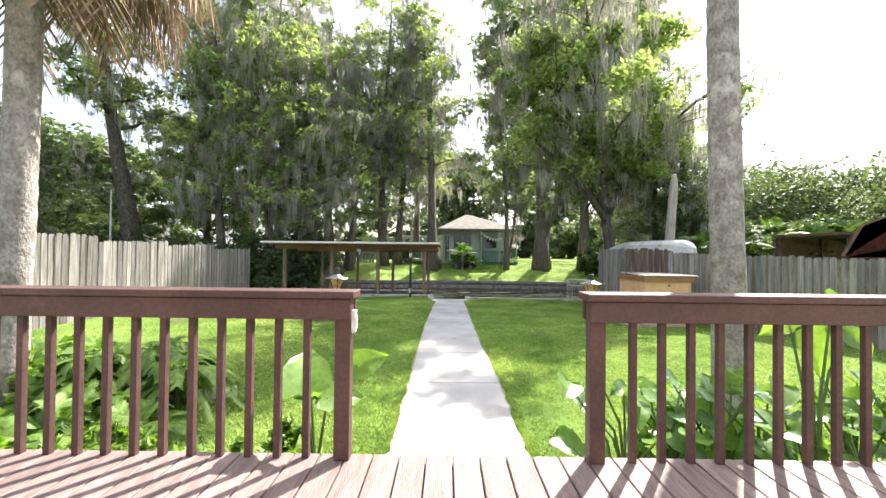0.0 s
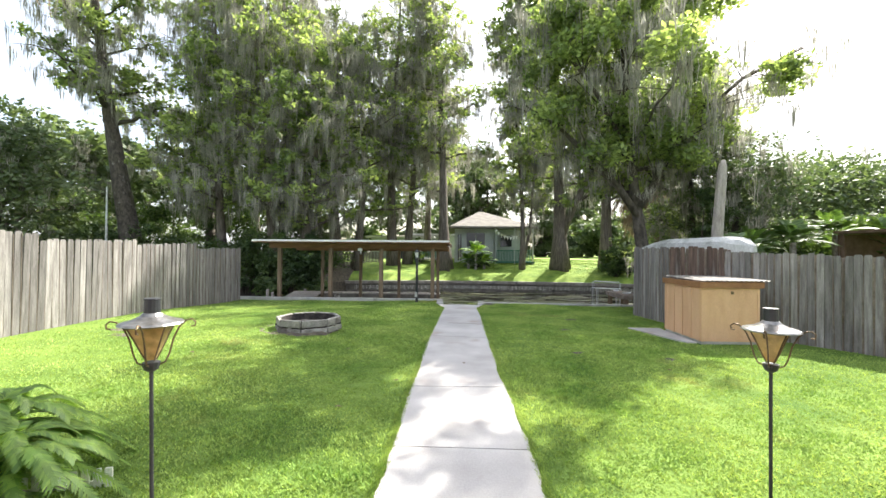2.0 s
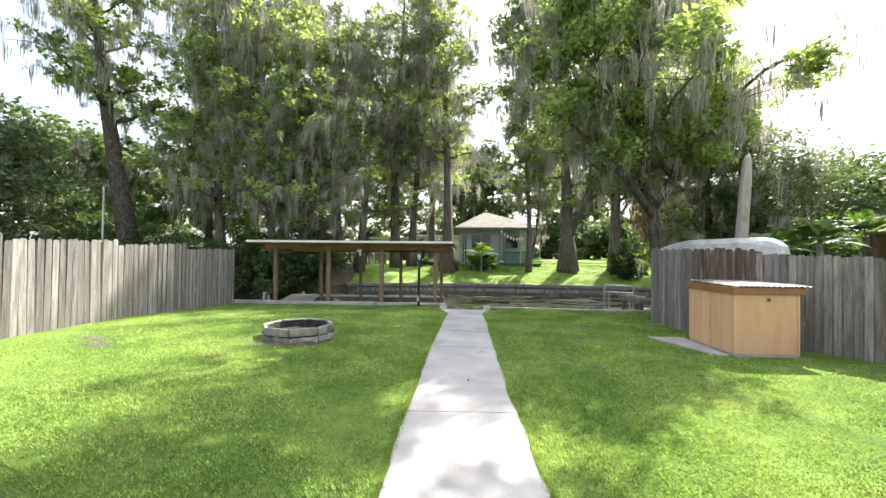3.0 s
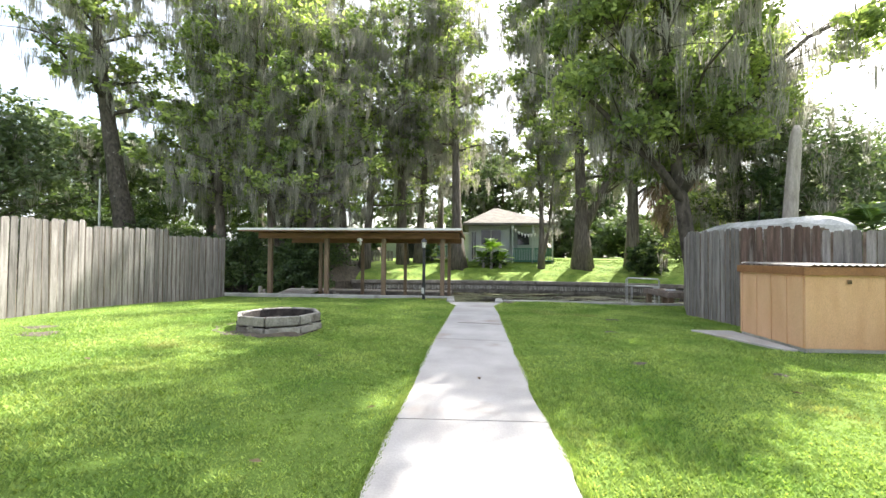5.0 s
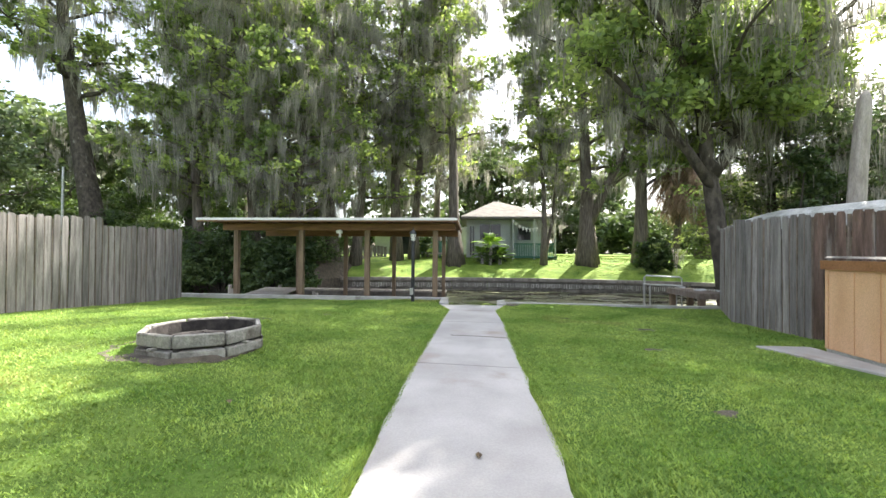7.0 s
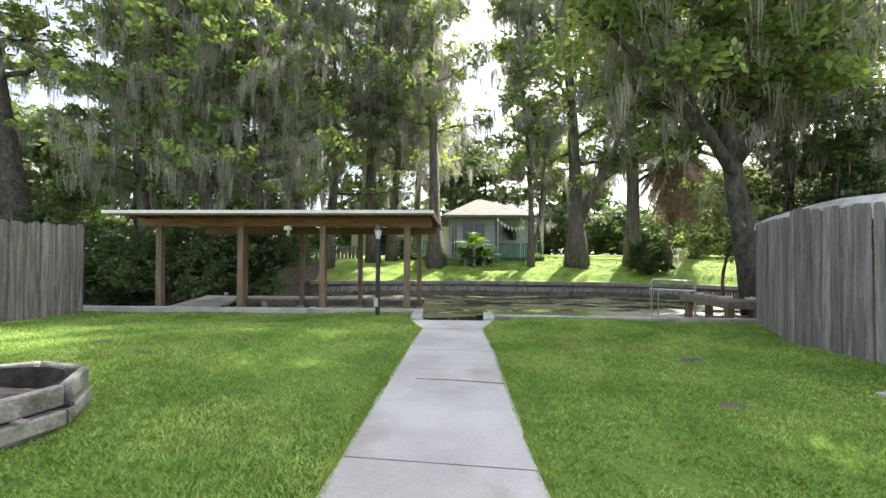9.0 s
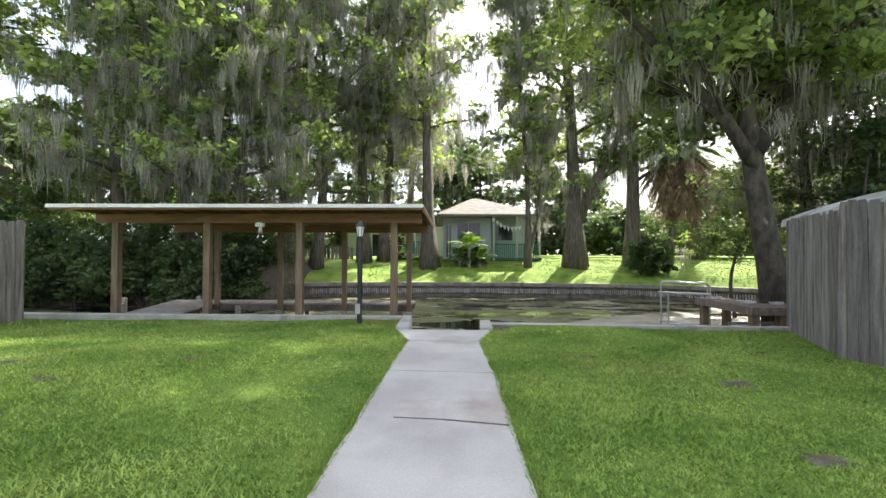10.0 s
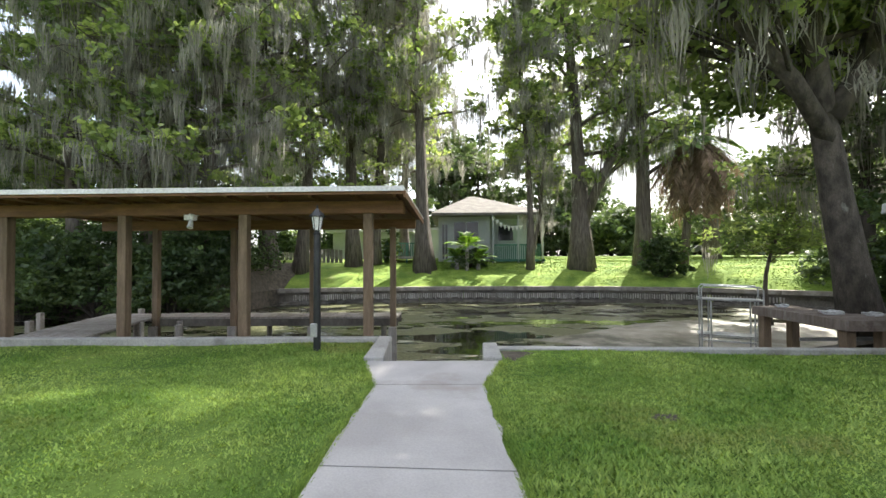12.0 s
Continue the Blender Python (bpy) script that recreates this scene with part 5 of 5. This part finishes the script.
T(7.72, 18.4, -0.2, 16.0, 4.2, 5.6, 0.26, (-2.4, -0.2), 16, 42000, 0.13, 700, bark="oak_bark", limbs=24, flare=1.5, clump=1.1, moss_long=1.4, thin=0.4, dense=0.17, label="big mossy oak with a dark lichen marked trunk beside the platform",
  forks=(([(-0.62, -0.05, 3.9), (0.1, 0, 4.9), (0.6, 0.2, 6.2), (1.6, 0.3, 7.6), (3.0, 0.3, 9.0)], 0.2), ([(-0.5, 0, 3.4), (-1.4, -0.2, 4.6), (-2.6, -0.3, 5.8), (-3.9, -0.5, 7.0), (-5.2, -0.6, 7.8)], 0.16), ([(-0.6, 0.1, 4.2), (-1.6, 0.8, 5.4), (-2.9, 1.5, 6.2), (-4.0, 2.0, 6.5)], 0.12), ([(-0.9, 0, 5.6), (-2.0, -0.9, 7.2), (-3.2, -1.3, 8.8), (-4.2, -1.6, 9.6)], 0.12),
         ([(0.6, 0.2, 6.2), (1.8, -0.2, 7.6), (3.2, -0.4, 8.9), (4.6, -0.5, 9.6), (5.9, -0.4, 9.5)], 0.12), ([(-0.8, 0.3, 5), (0.2, 1.6, 6.6), (1.2, 3.0, 8.2), (1.6, 4.2, 9.6)], 0.14)))
T(10.6, 21.3, -0.2, 10.2, 2.8, 3.5, 0.2, (0.3, 0), 50, 9000, 0.12, 350, bark="oak_bark", limbs=22, clump=0.85, moss_long=1.2, dense=0.6, label="mossy oak with a slender dark trunk behind the fence")
T(11.8, 20.5, -0.3, 7.2, 2.6, 2.6, 0.2, (-0.2, 0), 17, 14000, 0.1, 90, mat="leaf_far", bark="oak_bark", limbs=14, clump=1.0, label="dark leafy young oak behind the fence")
left_specs = [
    (-18.8, 31.5, 0.3, 22.0, 5.0, 5.5, 0.36, (0.5, 0), 20, 13000), (-13.0, 30.5, 0.3, 24.0, 5.2, 6.0, 0.36, (0.5, 0), 19, 13000),
    (-20.8, 27.0, 0, 25.0, 4.2, 10.5, 0.58, (-4.2, 0), 21, 15000), (-15.6, 28.0, 0, 20.5, 4.0, 4.0, 0.30, (-1.2, 0), 22, 18000), (-11.9, 27.5, 0, 19.5, 3.6, 3.4, 0.30, (-2.0, 0), 23, 10500),
    (-10.2, 27.6, 0, 17.2, 3.9, 3.0, 0.32, (0.6, 0), 24, 13000), (-8.4, 34.2, 0.4, 20.5, 4.2, 5.0, 0.34, (0.6, 0), 25, 13000), (-4.6, 37.2, 0.9, 21.0, 3.8, 6.5, 0.34, (0.3, 0), 30, 11000), (-16.5, 33.5, 0.5, 25, 4.2, 8.0, 0.42, (0.5, 0), 26, 9000),
    (-9.6, 33.0, 0.6, 19.5, 4.6, 9.0, 0.42, (0, 0), 27, 10000), (-5.8, 36.5, 0.9, 26.0, 4.6, 8.0, 0.40, (0.3, 0), 28, 10000), (-3.2, 42.5, 1.0, 19.0, 3.0, 7.0, 0.36, (0, 0), 29, 5000),
]
for x, y, z, h, r, cf, tr, ln, sd, lv in left_specs:
    T(x, y, z, h, r, cf, tr, ln, sd, int(lv * 0.75), 0.175, 520, limbs=24, clump=0.95, moss_long=1.7, thin=0.5, dense=0.6, bark="oak_bark" if sd == 21 else "bark", label="tall leafy bank tree with grey moss in its crown")
for x, y, h, r, sd in ((-1, 68, 17, 5, 31), (5, 72, 16, 5, 32), (13, 66, 18, 5, 33), (20, 70, 12, 5, 34), (-9, 56, 22, 5, 35), (-18, 52, 20, 6, 36), (2, 75, 20, 6, 37), (-27, 45, 15, 6, 38), (-34, 38, 11, 6, 39), (-42, 50, 13, 7, 40)):
    T(x, y, 1.3, h, r, 2.5, 0.4, (0, 0), sd, 7000, 0.42, 260, "leaf_far", limbs=16, clump=2.0, moss_long=2.4, label="distant broad tree behind the far lawn")
for x, y, h, r, sd in ((22, 44, 8, 4.5, 41), (29, 42, 8, 5, 42), (36, 40, 8.5, 5, 43), (26, 30, 7.5, 4, 44), (33, 27, 8, 4.5, 45), (46, 36, 10, 6, 46), (20.5, 27.5, 6.5, 3.4, 47), (-31, 26, 10, 4.5, 48), (-27, 24, 8.5, 4, 49), (-38, 22, 9, 5, 50), (26, 22, 6.8, 3.6, 51), (40, 20, 8, 4, 52)):
    T(x, y, 0.2, h, r, 1.4, 0.25, (0, 0), sd, 12000, 0.18, 90 if x < 0 else 12, "leaf_far", limbs=14, clump=1.7, label="broad rounded green tree in the distance")

# ---- shrubs ----
B = bush
k = 60
for x, y, rx, ry, rz in ((-20, 27, 2.6, 1.6, 3.8), (-16.5, 26.6, 2.4, 1.6, 3.8), (-13.2, 26.3, 2.2, 1.5, 3.6), (-10.4, 26.4, 2.0, 1.4, 3.9), (-9.9, 27.4, 1.4, 1.4, 3.6), (-24, 26.5, 2.6, 1.5, 3.8), (-10.6, 31.0, 1.2, 1.2, 1.6), (-22, 31.5, 3.2, 2, 6.5), (-16.5, 31, 3.2, 2, 6.5), (-11.5, 31, 3.0, 2, 6.0), (-28, 30, 3.4, 2, 6.0)):
    B(x, y, -1.15 if y < 30 else 0.0, rx, ry, rz + (0.7 if y < 30 else 0), k, 13000, 0.11, clumps=55)
    k += 1
B(11.7, 32.9, 0.1, 1.25, 1.2, 2.3, 80, 5000, 0.13, label="round dark green bush on the far bank")
B(1.4, 35.9, 0.6, 1.1, 0.9, 1.4, 81, 1500, 0.14, "leaf_far", label="pale leafy shrub under the far palmetto")
B(-3.6, 38.0, 0.9, 0.8, 0.8, 2.2, 82, 1500, 0.16, label="dark green clipped shrub on the far lawn")
B(9.7, 18.7, -0.3, 1.6, 1.1, 5.0, 83, 14000, 0.085, label="tall leafy shrub behind the fence")
B(18.6, 29.6, 0, 2.4, 1.6, 2.2, 84, 5000, 0.15, "leaf_far", label="leafy willow like shrub overhanging the canal")
T(11.4, 25.2, -1.15, 5.6, 2.6, 2.2, 0.08, (0.4, 0), 85, 6500, 0.11, 20, "leaf", limbs=18, clump=0.7, flare=1.1, dense=0.7, label="light green willow like tree leaning over the canal")
B(16.5, 19.5, 0, 2.8, 1.8, 3.6, 86, 14000, 0.12, label="dense green shrubbery beyond the fence")
B(13.6, 21.0, 0, 2.0, 1.6, 3.8, 87, 12000, 0.1, label="dense green shrubbery beyond the fence")
B(20.5, 18.0, 0, 3.0, 1.8, 3.6, 88, 14000, 0.12, "leaf_far", label="dense green shrubbery beyond the fence")
for x, y in ((-30, 33), (-26, 30), (-36, 30)):
    B(x, y, 0, 4, 2.5, 4.5, 89 + int(x), 7000, 0.3, "leaf_far", label="tall leafy thicket on the far bank")
for x in (-22, -14, -6, 8, 15, 22, 29, 37):
    B(x, 66, 1.3, 4.5, 2.5, 5.0, 120 + x, 5000, 0.4, "leaf_far", label="distant thicket behind the far lawn")


for x in (20, 30, 39, 48, 58, 70):
    B(x, 58, 1.3, 6.0, 2.5, 5.5, 260 + x, 6000, 0.42, "leaf_far", label="distant thicket behind the far lawn")


def palmetto(x, y, z, h, ln, seed, n=16, mat="palm_leaf"):
    t = thing("palmetto", x, y, z, 0, "low palmetto with spiky green fronds", "palm", "palmettos")
    rng = random.Random(seed)
    part("stem", tube(bmesh.new(), [(0, 0, -0.1), (0, 0, h)], [0.12, 0.1], 8), M["palm_bark"], t)
    c = finish("fronds", mesh_of("fronds", frond_quads(n + 8, ln, rng, 0.4, (0.2, 1.4), 30, 0.34, 0.02) + [0, 0, h], 4), M[mat], t)
    c["kind"] = "stuff"
    return t


for i, (x, y, z, h, ln) in enumerate(((1.3, 35.4, 0.55, 1.3, 1.5), (0.7, 35.7, 0.55, 0.6, 1.2), (2.0, 35.6, 0.55, 0.5, 1.2), (12.5, 17.6, 0, 2.3, 1.4), (14.4, 18.0, 0, 2.6, 1.5), (16.2, 18.0, 0, 2.4, 1.4), (11.2, 17.8, 0, 2.1, 1.3), (17.9, 18.4, 0, 2.6, 1.5), (9.9, 16.4, 0, 1.9, 1.3))):
    palmetto(x, y, z, h, ln, 200 + i, 18, "fern" if y > 30 else "palm_leaf")
bp = thing("palm_tree", 14.0, 34.5, 0.5, 0, "palm with a brown skirt of dead fronds among the moss", "palm tree")
part("trunk", tube(bmesh.new(), [(-0.3, 0, -0.2), (0.1, 0, 4), (0.5, 0, 7.5)], [0.25, 0.2, 0.2], 10, 0.08, 3), M["bark"], bp, smooth=True)
c = finish("dead_fronds", mesh_of("dead_fronds", frond_quads(110, 2.4, random.Random(8), 0.9, (-1.2, 0.2), 20, 0.4, 0.07, True) + [0.5, 0, 7.3], 4), M["dead_frond"], bp)
c["kind"] = "stuff"
c = finish("fronds", mesh_of("fronds", frond_quads(30, 2.6, random.Random(9), 0.5, (0.0, 1.3), 22, 0.4, 0.06) + [0.5, 0, 7.5], 4), M["palm_leaf"], bp)
c["kind"] = "stuff"


# ---- planting beside the deck ----
def ear_leaf(size, rng):
    """A heart shaped leaf, its stalk end at the origin, reaching along +y, cupped and wavy."""
    bm = bmesh.new()
    n, m = 12, 4
    outline = [(-0.25, 0.16), (-0.3, 0.3), (-0.2, 0.42), (0.0, 0.47), (0.2, 0.44), (0.42, 0.37), (0.62, 0.27), (0.8, 0.15), (0.93, 0.05), (1.0, 0.0)]
    ph = rng.random() * 6
    rows = []
    for i, (y, w) in enumerate(outline):
        row = []
        for k in range(-m, m + 1):
            f = k / m
            yy = y - (0.10 * (1 - abs(f)) if i == 0 else 0) * -1.0
            z = 0.10 * abs(f) - 0.28 * max(0, y) ** 2 + 0.035 * math.sin(y * 11 + ph + k) * abs(f) - 0.012 * (k % 2)
            row.append(bm.verts.new((f * w * size, yy * size, z * size)))
        rows.append(row)
    for a, b in zip(rows, rows[1:]):
        for k in range(2 * m):
            bm.faces.new((a[k], a[k + 1], b[k + 1], b[k]))
    bmesh.ops.remove_doubles(bm, verts=bm.verts, dist=0.0001)
    return bm


def ear_plant(x, y, leaves, seed, pale=False):
    """Leaves: start x, y, z, size, the way they point, and the way their face looks."""
    t = thing("elephant_ear", x, y, 0, 0, "broad leaved elephant ear plant with " + ("dull silvery" if pale else "bright sunlit green") + " leaves", "plant", "broad leaved plants")
    rng = random.Random(seed)
    for dx, dy, h, s, way, face in leaves:
        a = Vector(way).normalized()
        f = Vector(face)
        f = (f - a * f.dot(a)).normalized()
        r = a.cross(f)
        m = Matrix((r, a, f)).transposed().to_4x4()
        part("stalk", tube(bmesh.new(), [(0, 0, -0.05), (dx * 0.25, dy * 0.3, h * 0.55), (dx, dy, h)], [0.014, 0.011, 0.007], 6), M["stalk"], t)
        part("leaf", ear_leaf(s, rng), M["ear_pale" if pale else "ear"], t, smooth=True).matrix_basis = Matrix.Translation((dx, dy, h)) @ m
    return t


ear_plant(-0.9, 2.75, [(0.2, -0.12, 1.04, 0.21, (0.45, 0.1, 0.15), (-0.2, -1, 0.35))], 1)
ear_plant(-0.95, 2.6, [(0.0, -0.22, 0.99, 0.34, (-0.12, 0.42, 0.30), (0.15, -0.8, 0.75)), (0.07, 0.0, 0.84, 0.25, (0.5, 0.2, 0.0), (0, -0.7, 0.9)), (-0.05, 0.05, 0.85, 0.24, (-0.4, 0.4, 0.1), (0, -0.7, 1))], 2)
rr = random.Random(77)


def some_leaves(n, low, high, s0, s1):
    lv = []
    for k in range(n):
        a = rr.uniform(0, 2 * math.pi)
        lv.append((rr.uniform(-0.35, 0.35), rr.uniform(-0.1, 0.35), rr.uniform(low, high), rr.uniform(s0, s1), (math.cos(a), math.sin(a) * 0.8, rr.uniform(-0.5, 0.05)), (rr.uniform(-0.4, 0.4), rr.uniform(-0.9, -0.1), rr.uniform(0.5, 1.2))))
    return lv


for i in range(20):
    px, py = 0.98 + 3.6 * (i + rr.random()) / 20, 2.65 + rr.random() * 0.75
    ear_plant(px, py, some_leaves(7, 0.22, 0.78, 0.15, 0.27), 300 + i, pale=i % 4 == 1)
ear_plant(2.35, 2.75, [(-0.02, 0.2, 1.35, 0.24, (-0.6, 0, -0.5), (0, -1, 0.4)), (0.2, 0.1, 1.42, 0.28, (0.8, 0, -0.4), (0, -1, 0.6)), (0.1, 0.15, 1.2, 0.3, (0.2, -0.2, -0.8), (0, -1, 0.3)), (0.35, 0.2, 1.3, 0.3, (0.5, -0.3, -0.6), (0, -1, 0.5))], 400)
for i in range(16):
    x, y = -4.9 + rr.random() * 2.0, 3.1 + rr.random() * 1.6
    t = thing("fern", x, y, 0, 0, "arching sword fern in the bed beside the deck", "fern", "ferns beside the deck")
    c = finish("fronds", mesh_of("fronds", frond_quads(34, 0.85 + 0.25 * rr.random(), rr, 0.6, (0.5, 1.4), 26, 0.13, 0.012), 4), M["fern"], t)
    c["kind"] = "stuff"
B(-4.3, 4.4, 0, 0.8, 0.7, 0.75, 150, 4500, 0.085, "fern", label="leafy green shrub mass in the bed beside the deck", clumps=60)
for x, y, z, ln in ((-3.0, 4.35, 0.4, 0.8), (-3.35, 4.6, 0.5, 0.85), (-3.7, 4.2, 0.45, 0.85)):
    t = thing("fern", x, y, 0, 0, "tall arching fern with drooping fronds in the bed", "fern", "ferns beside the deck")
    part("stem", tube(bmesh.new(), [(0, 0, -0.05), (0, 0, z)], [0.03, 0.02], 6), M["stalk"], t)
    c = finish("fronds", mesh_of("fronds", frond_quads(46, ln, rr, 0.75, (0.2, 1.3), 30, 0.12, 0.012) + [0, 0, z], 4), M["fern"], t)
    c["kind"] = "stuff"
for i in range(16):
    x, y = -3.2 + rr.random() * 2.3, 2.6 + rr.random() * 0.6
    B(x, y, 0, 0.2, 0.2, 0.45, 160 + i, 350, 0.06, "fern", label="small leafy weed clump at the deck edge", clumps=14, name="weed_clump")
edging = thing("bed_edging", -3.3, 4.4, 0, 20, "short white picket edging in the flower bed", "edging")
for i in range(12):
    part("picket", boxed(0.07 * i, 0.07 * i + 0.05, 0, 0.015, 0, 0.22, bevel=0.004), M["pvc"], edging)
part("rail", boxed(0, 0.82, 0.016, 0.03, 0.1, 0.13), M["pvc"], edging)


# ---- lawn blades ----
BARE = ((3.05, 13.2, 0.16), (2.1, 9.3, 0.11), (-2.9, 13.6, 0.14), (-4.6, 13.2, 0.15), (1.9, 14.2, 0.10), (-3.6, 12.6, 0.12), (3.6, 9.0, 0.12), (-6.4, 9.4, 0.3), (-7.0, 9.9, 0.25), (4.4, 14.6, 0.12), (2.5, 11.6, 0.14))
for px, py, pr in BARE:
    sp = thing("soil_patch", px, py, 0, 0, "bare patch of dark soil in the lawn", "soil", kind="structure")
    bm = bmesh.new()
    rg = random.Random(int(px * 100))
    c0 = bm.verts.new((0, 0, near_height(px, py) + 0.02))
    rim = []
    for k in range(14):
        a = 2 * math.pi * k / 14
        q = pr * rg.uniform(0.45, 0.95)
        dx, dy = 1.6 * q * math.cos(a), q * math.sin(a)
        rim.append(bm.verts.new((dx, dy, near_height(px + dx, py + dy) + 0.004)))
    for k in range(14):
        bm.faces.new((c0, rim[k], rim[(k + 1) % 14]))
    part("mound", bm, M["soil"], sp)
def blades(n, seed, region, weight):
    g = np.random.default_rng(seed)
    x = g.uniform(region[0], region[1], n)
    y = g.uniform(region[2], region[3], n)
    keep = (np.abs(x) > 0.47) & (g.random(n) < weight(x, y))
    keep &= ~((x > 4.85) & (x < 6.1) & (y > 10.3) & (y < 11.85))
    keep &= ~((x > 4.3) & (x < 4.9) & (y > 10.5) & (y < 12.0))
    for px, py, pr in BARE:
        keep &= ((x - px) / 1.6) ** 2 + (y - py) ** 2 > (pr * g.uniform(0.0, 0.8, n)) ** 2
    keep &= (x + 3.38) ** 2 + (y - 10.6) ** 2 > 0.70 ** 2
    keep &= ~((np.abs(x) < 0.86) & (y > 15.78)) & ~((x > 0.85) & (x < 1.15) & (y > 16.0))
    keep &= (y > 15.85) | (np.where(x < 0, -x - left_edge(y), x - right_edge(y)) > -0.008)
    keep &= (x < 0.86) | (y < 16.4)
    x, y = x[keep], y[keep]
    z = np.array([near_height(a, b) for a, b in zip(x, y)])
    m = len(x)
    a = g.uniform(0, 2 * np.pi, m)
    lump = np.sin(x * 23 + 3 * np.sin(y * 9)) * np.sin(y * 19 + 3 * np.sin(x * 11)) + 0.7 * np.sin(x * 6.1 + 2 * np.sin(y * 3)) * np.sin(y * 5.3)
    h = g.uniform(0.014, 0.042, m) * (0.8 + 0.25 * np.sin(x * 1.3) * np.sin(y * 1.1) + 0.28 * lump)
    w = g.uniform(0.005, 0.012, m)
    base = np.stack([x, y, z - 0.004], 1)
    side = np.stack([np.cos(a), np.sin(a), 0 * a], 1) * w[:, None]
    b2 = a + g.uniform(0.6, 2.4, m)
    tip = base + np.stack([np.cos(b2) * h * 0.9, np.sin(b2) * h * 0.9, h], 1)
    return np.stack([base - side, base + side, tip], 1).reshape(-1, 3)


def dens(x, y):
    return np.clip(1.25 - np.hypot(x, y - np.clip(y, 3.0, 13.5)) / 6.5, 0.12, 1)


lawn = thing("grass", label="mown green lawn grass", category="grass", kind="stuff")
for i, reg in enumerate(((-8.3, -0.5, 3.2, 10.0), (-8.3, -0.5, 10.0, 16.9), (0.5, 8.2, 3.2, 10.0), (0.5, 6.3, 10.0, 16.75))):
    ob = finish("blades", mesh_of("blades", blades(260000, 500 + i, reg, dens), 3), M["grass"], lawn)
    ob["kind"] = "stuff"
g = np.random.default_rng(31)
fx = g.uniform(-5, 24, 90000)
fs = g.uniform(0.1, 14, 90000) ** 1.0
fyy = np.array([bank(a) for a in fx]) + fs
fz = np.array([far_height(a, b) for a, b in zip(fx, fs)])
aa = g.uniform(0, 2 * np.pi, 90000)
hh = g.uniform(0.02, 0.06, 90000)
bs = np.stack([fx, fyy, fz - 0.01], 1)
sd = np.stack([np.cos(aa), np.sin(aa), 0 * aa], 1) * 0.022
tp = bs + np.stack([g.normal(size=90000) * 0.05, g.normal(size=90000) * 0.05, hh], 1)
ob = finish("far_blades", mesh_of("far_blades", np.stack([bs - sd, bs + sd, tp], 1).reshape(-1, 3), 3), M["far_lawn"], lawn)
ob["kind"] = "stuff"
# tufts that creep over the edges of the path
g = np.random.default_rng(8)
yy = g.uniform(3.5, 15.8, 26000)
xx = np.where(g.random(26000) < 0.5, -1, 1) * 1.0
xx = xx * (np.where(xx < 0, left_edge(yy), right_edge(yy)) + 0.006 + np.abs(g.normal(size=26000)) * 0.035)
hh = g.uniform(0.02, 0.05, 26000)
aa = g.uniform(0, 2 * np.pi, 26000)
bs = np.stack([xx, yy, 0 * xx], 1)
sd = np.stack([np.cos(aa), np.sin(aa), 0 * aa], 1) * 0.006
tp = bs + np.stack([-np.sign(xx) * hh * g.uniform(-0.2, 1.1, 26000), g.normal(size=26000) * 0.015, hh], 1)
ob = finish("edge_tufts", mesh_of("edge_tufts", np.stack([bs - sd, bs + sd, tp], 1).reshape(-1, 3), 3), M["grass"], lawn)
ob["kind"] = "stuff"
for x, y, s in ((0.05, 8.35, 0.045), (-0.9, 7.4, 0.05), (3.2, 8.2, 0.05), (-4.2, 8.0, 0.06), (-1.4, 6.4, 0.05), (-2.0, 9.0, 0.05)):
    lf = thing("fallen_leaf", x, y, 0.028 if abs(x) < 0.6 else near_height(x, y) + 0.03, x * 70, "small dry fallen leaf", "leaf", "fallen leaves")
    bm = bmesh.new()
    vs = [bm.verts.new(c) for c in ((0, -s, 0.004), (s * 0.5, 0, 0.012), (0, s, 0.006), (-s * 0.5, 0, 0.012), (0, 0, 0.002))]
    for a, b in ((0, 1), (1, 2), (2, 3), (3, 0)):
        bm.faces.new((vs[a], vs[b], vs[4]))
    part("blade", bm, M["dead_frond"], lf)
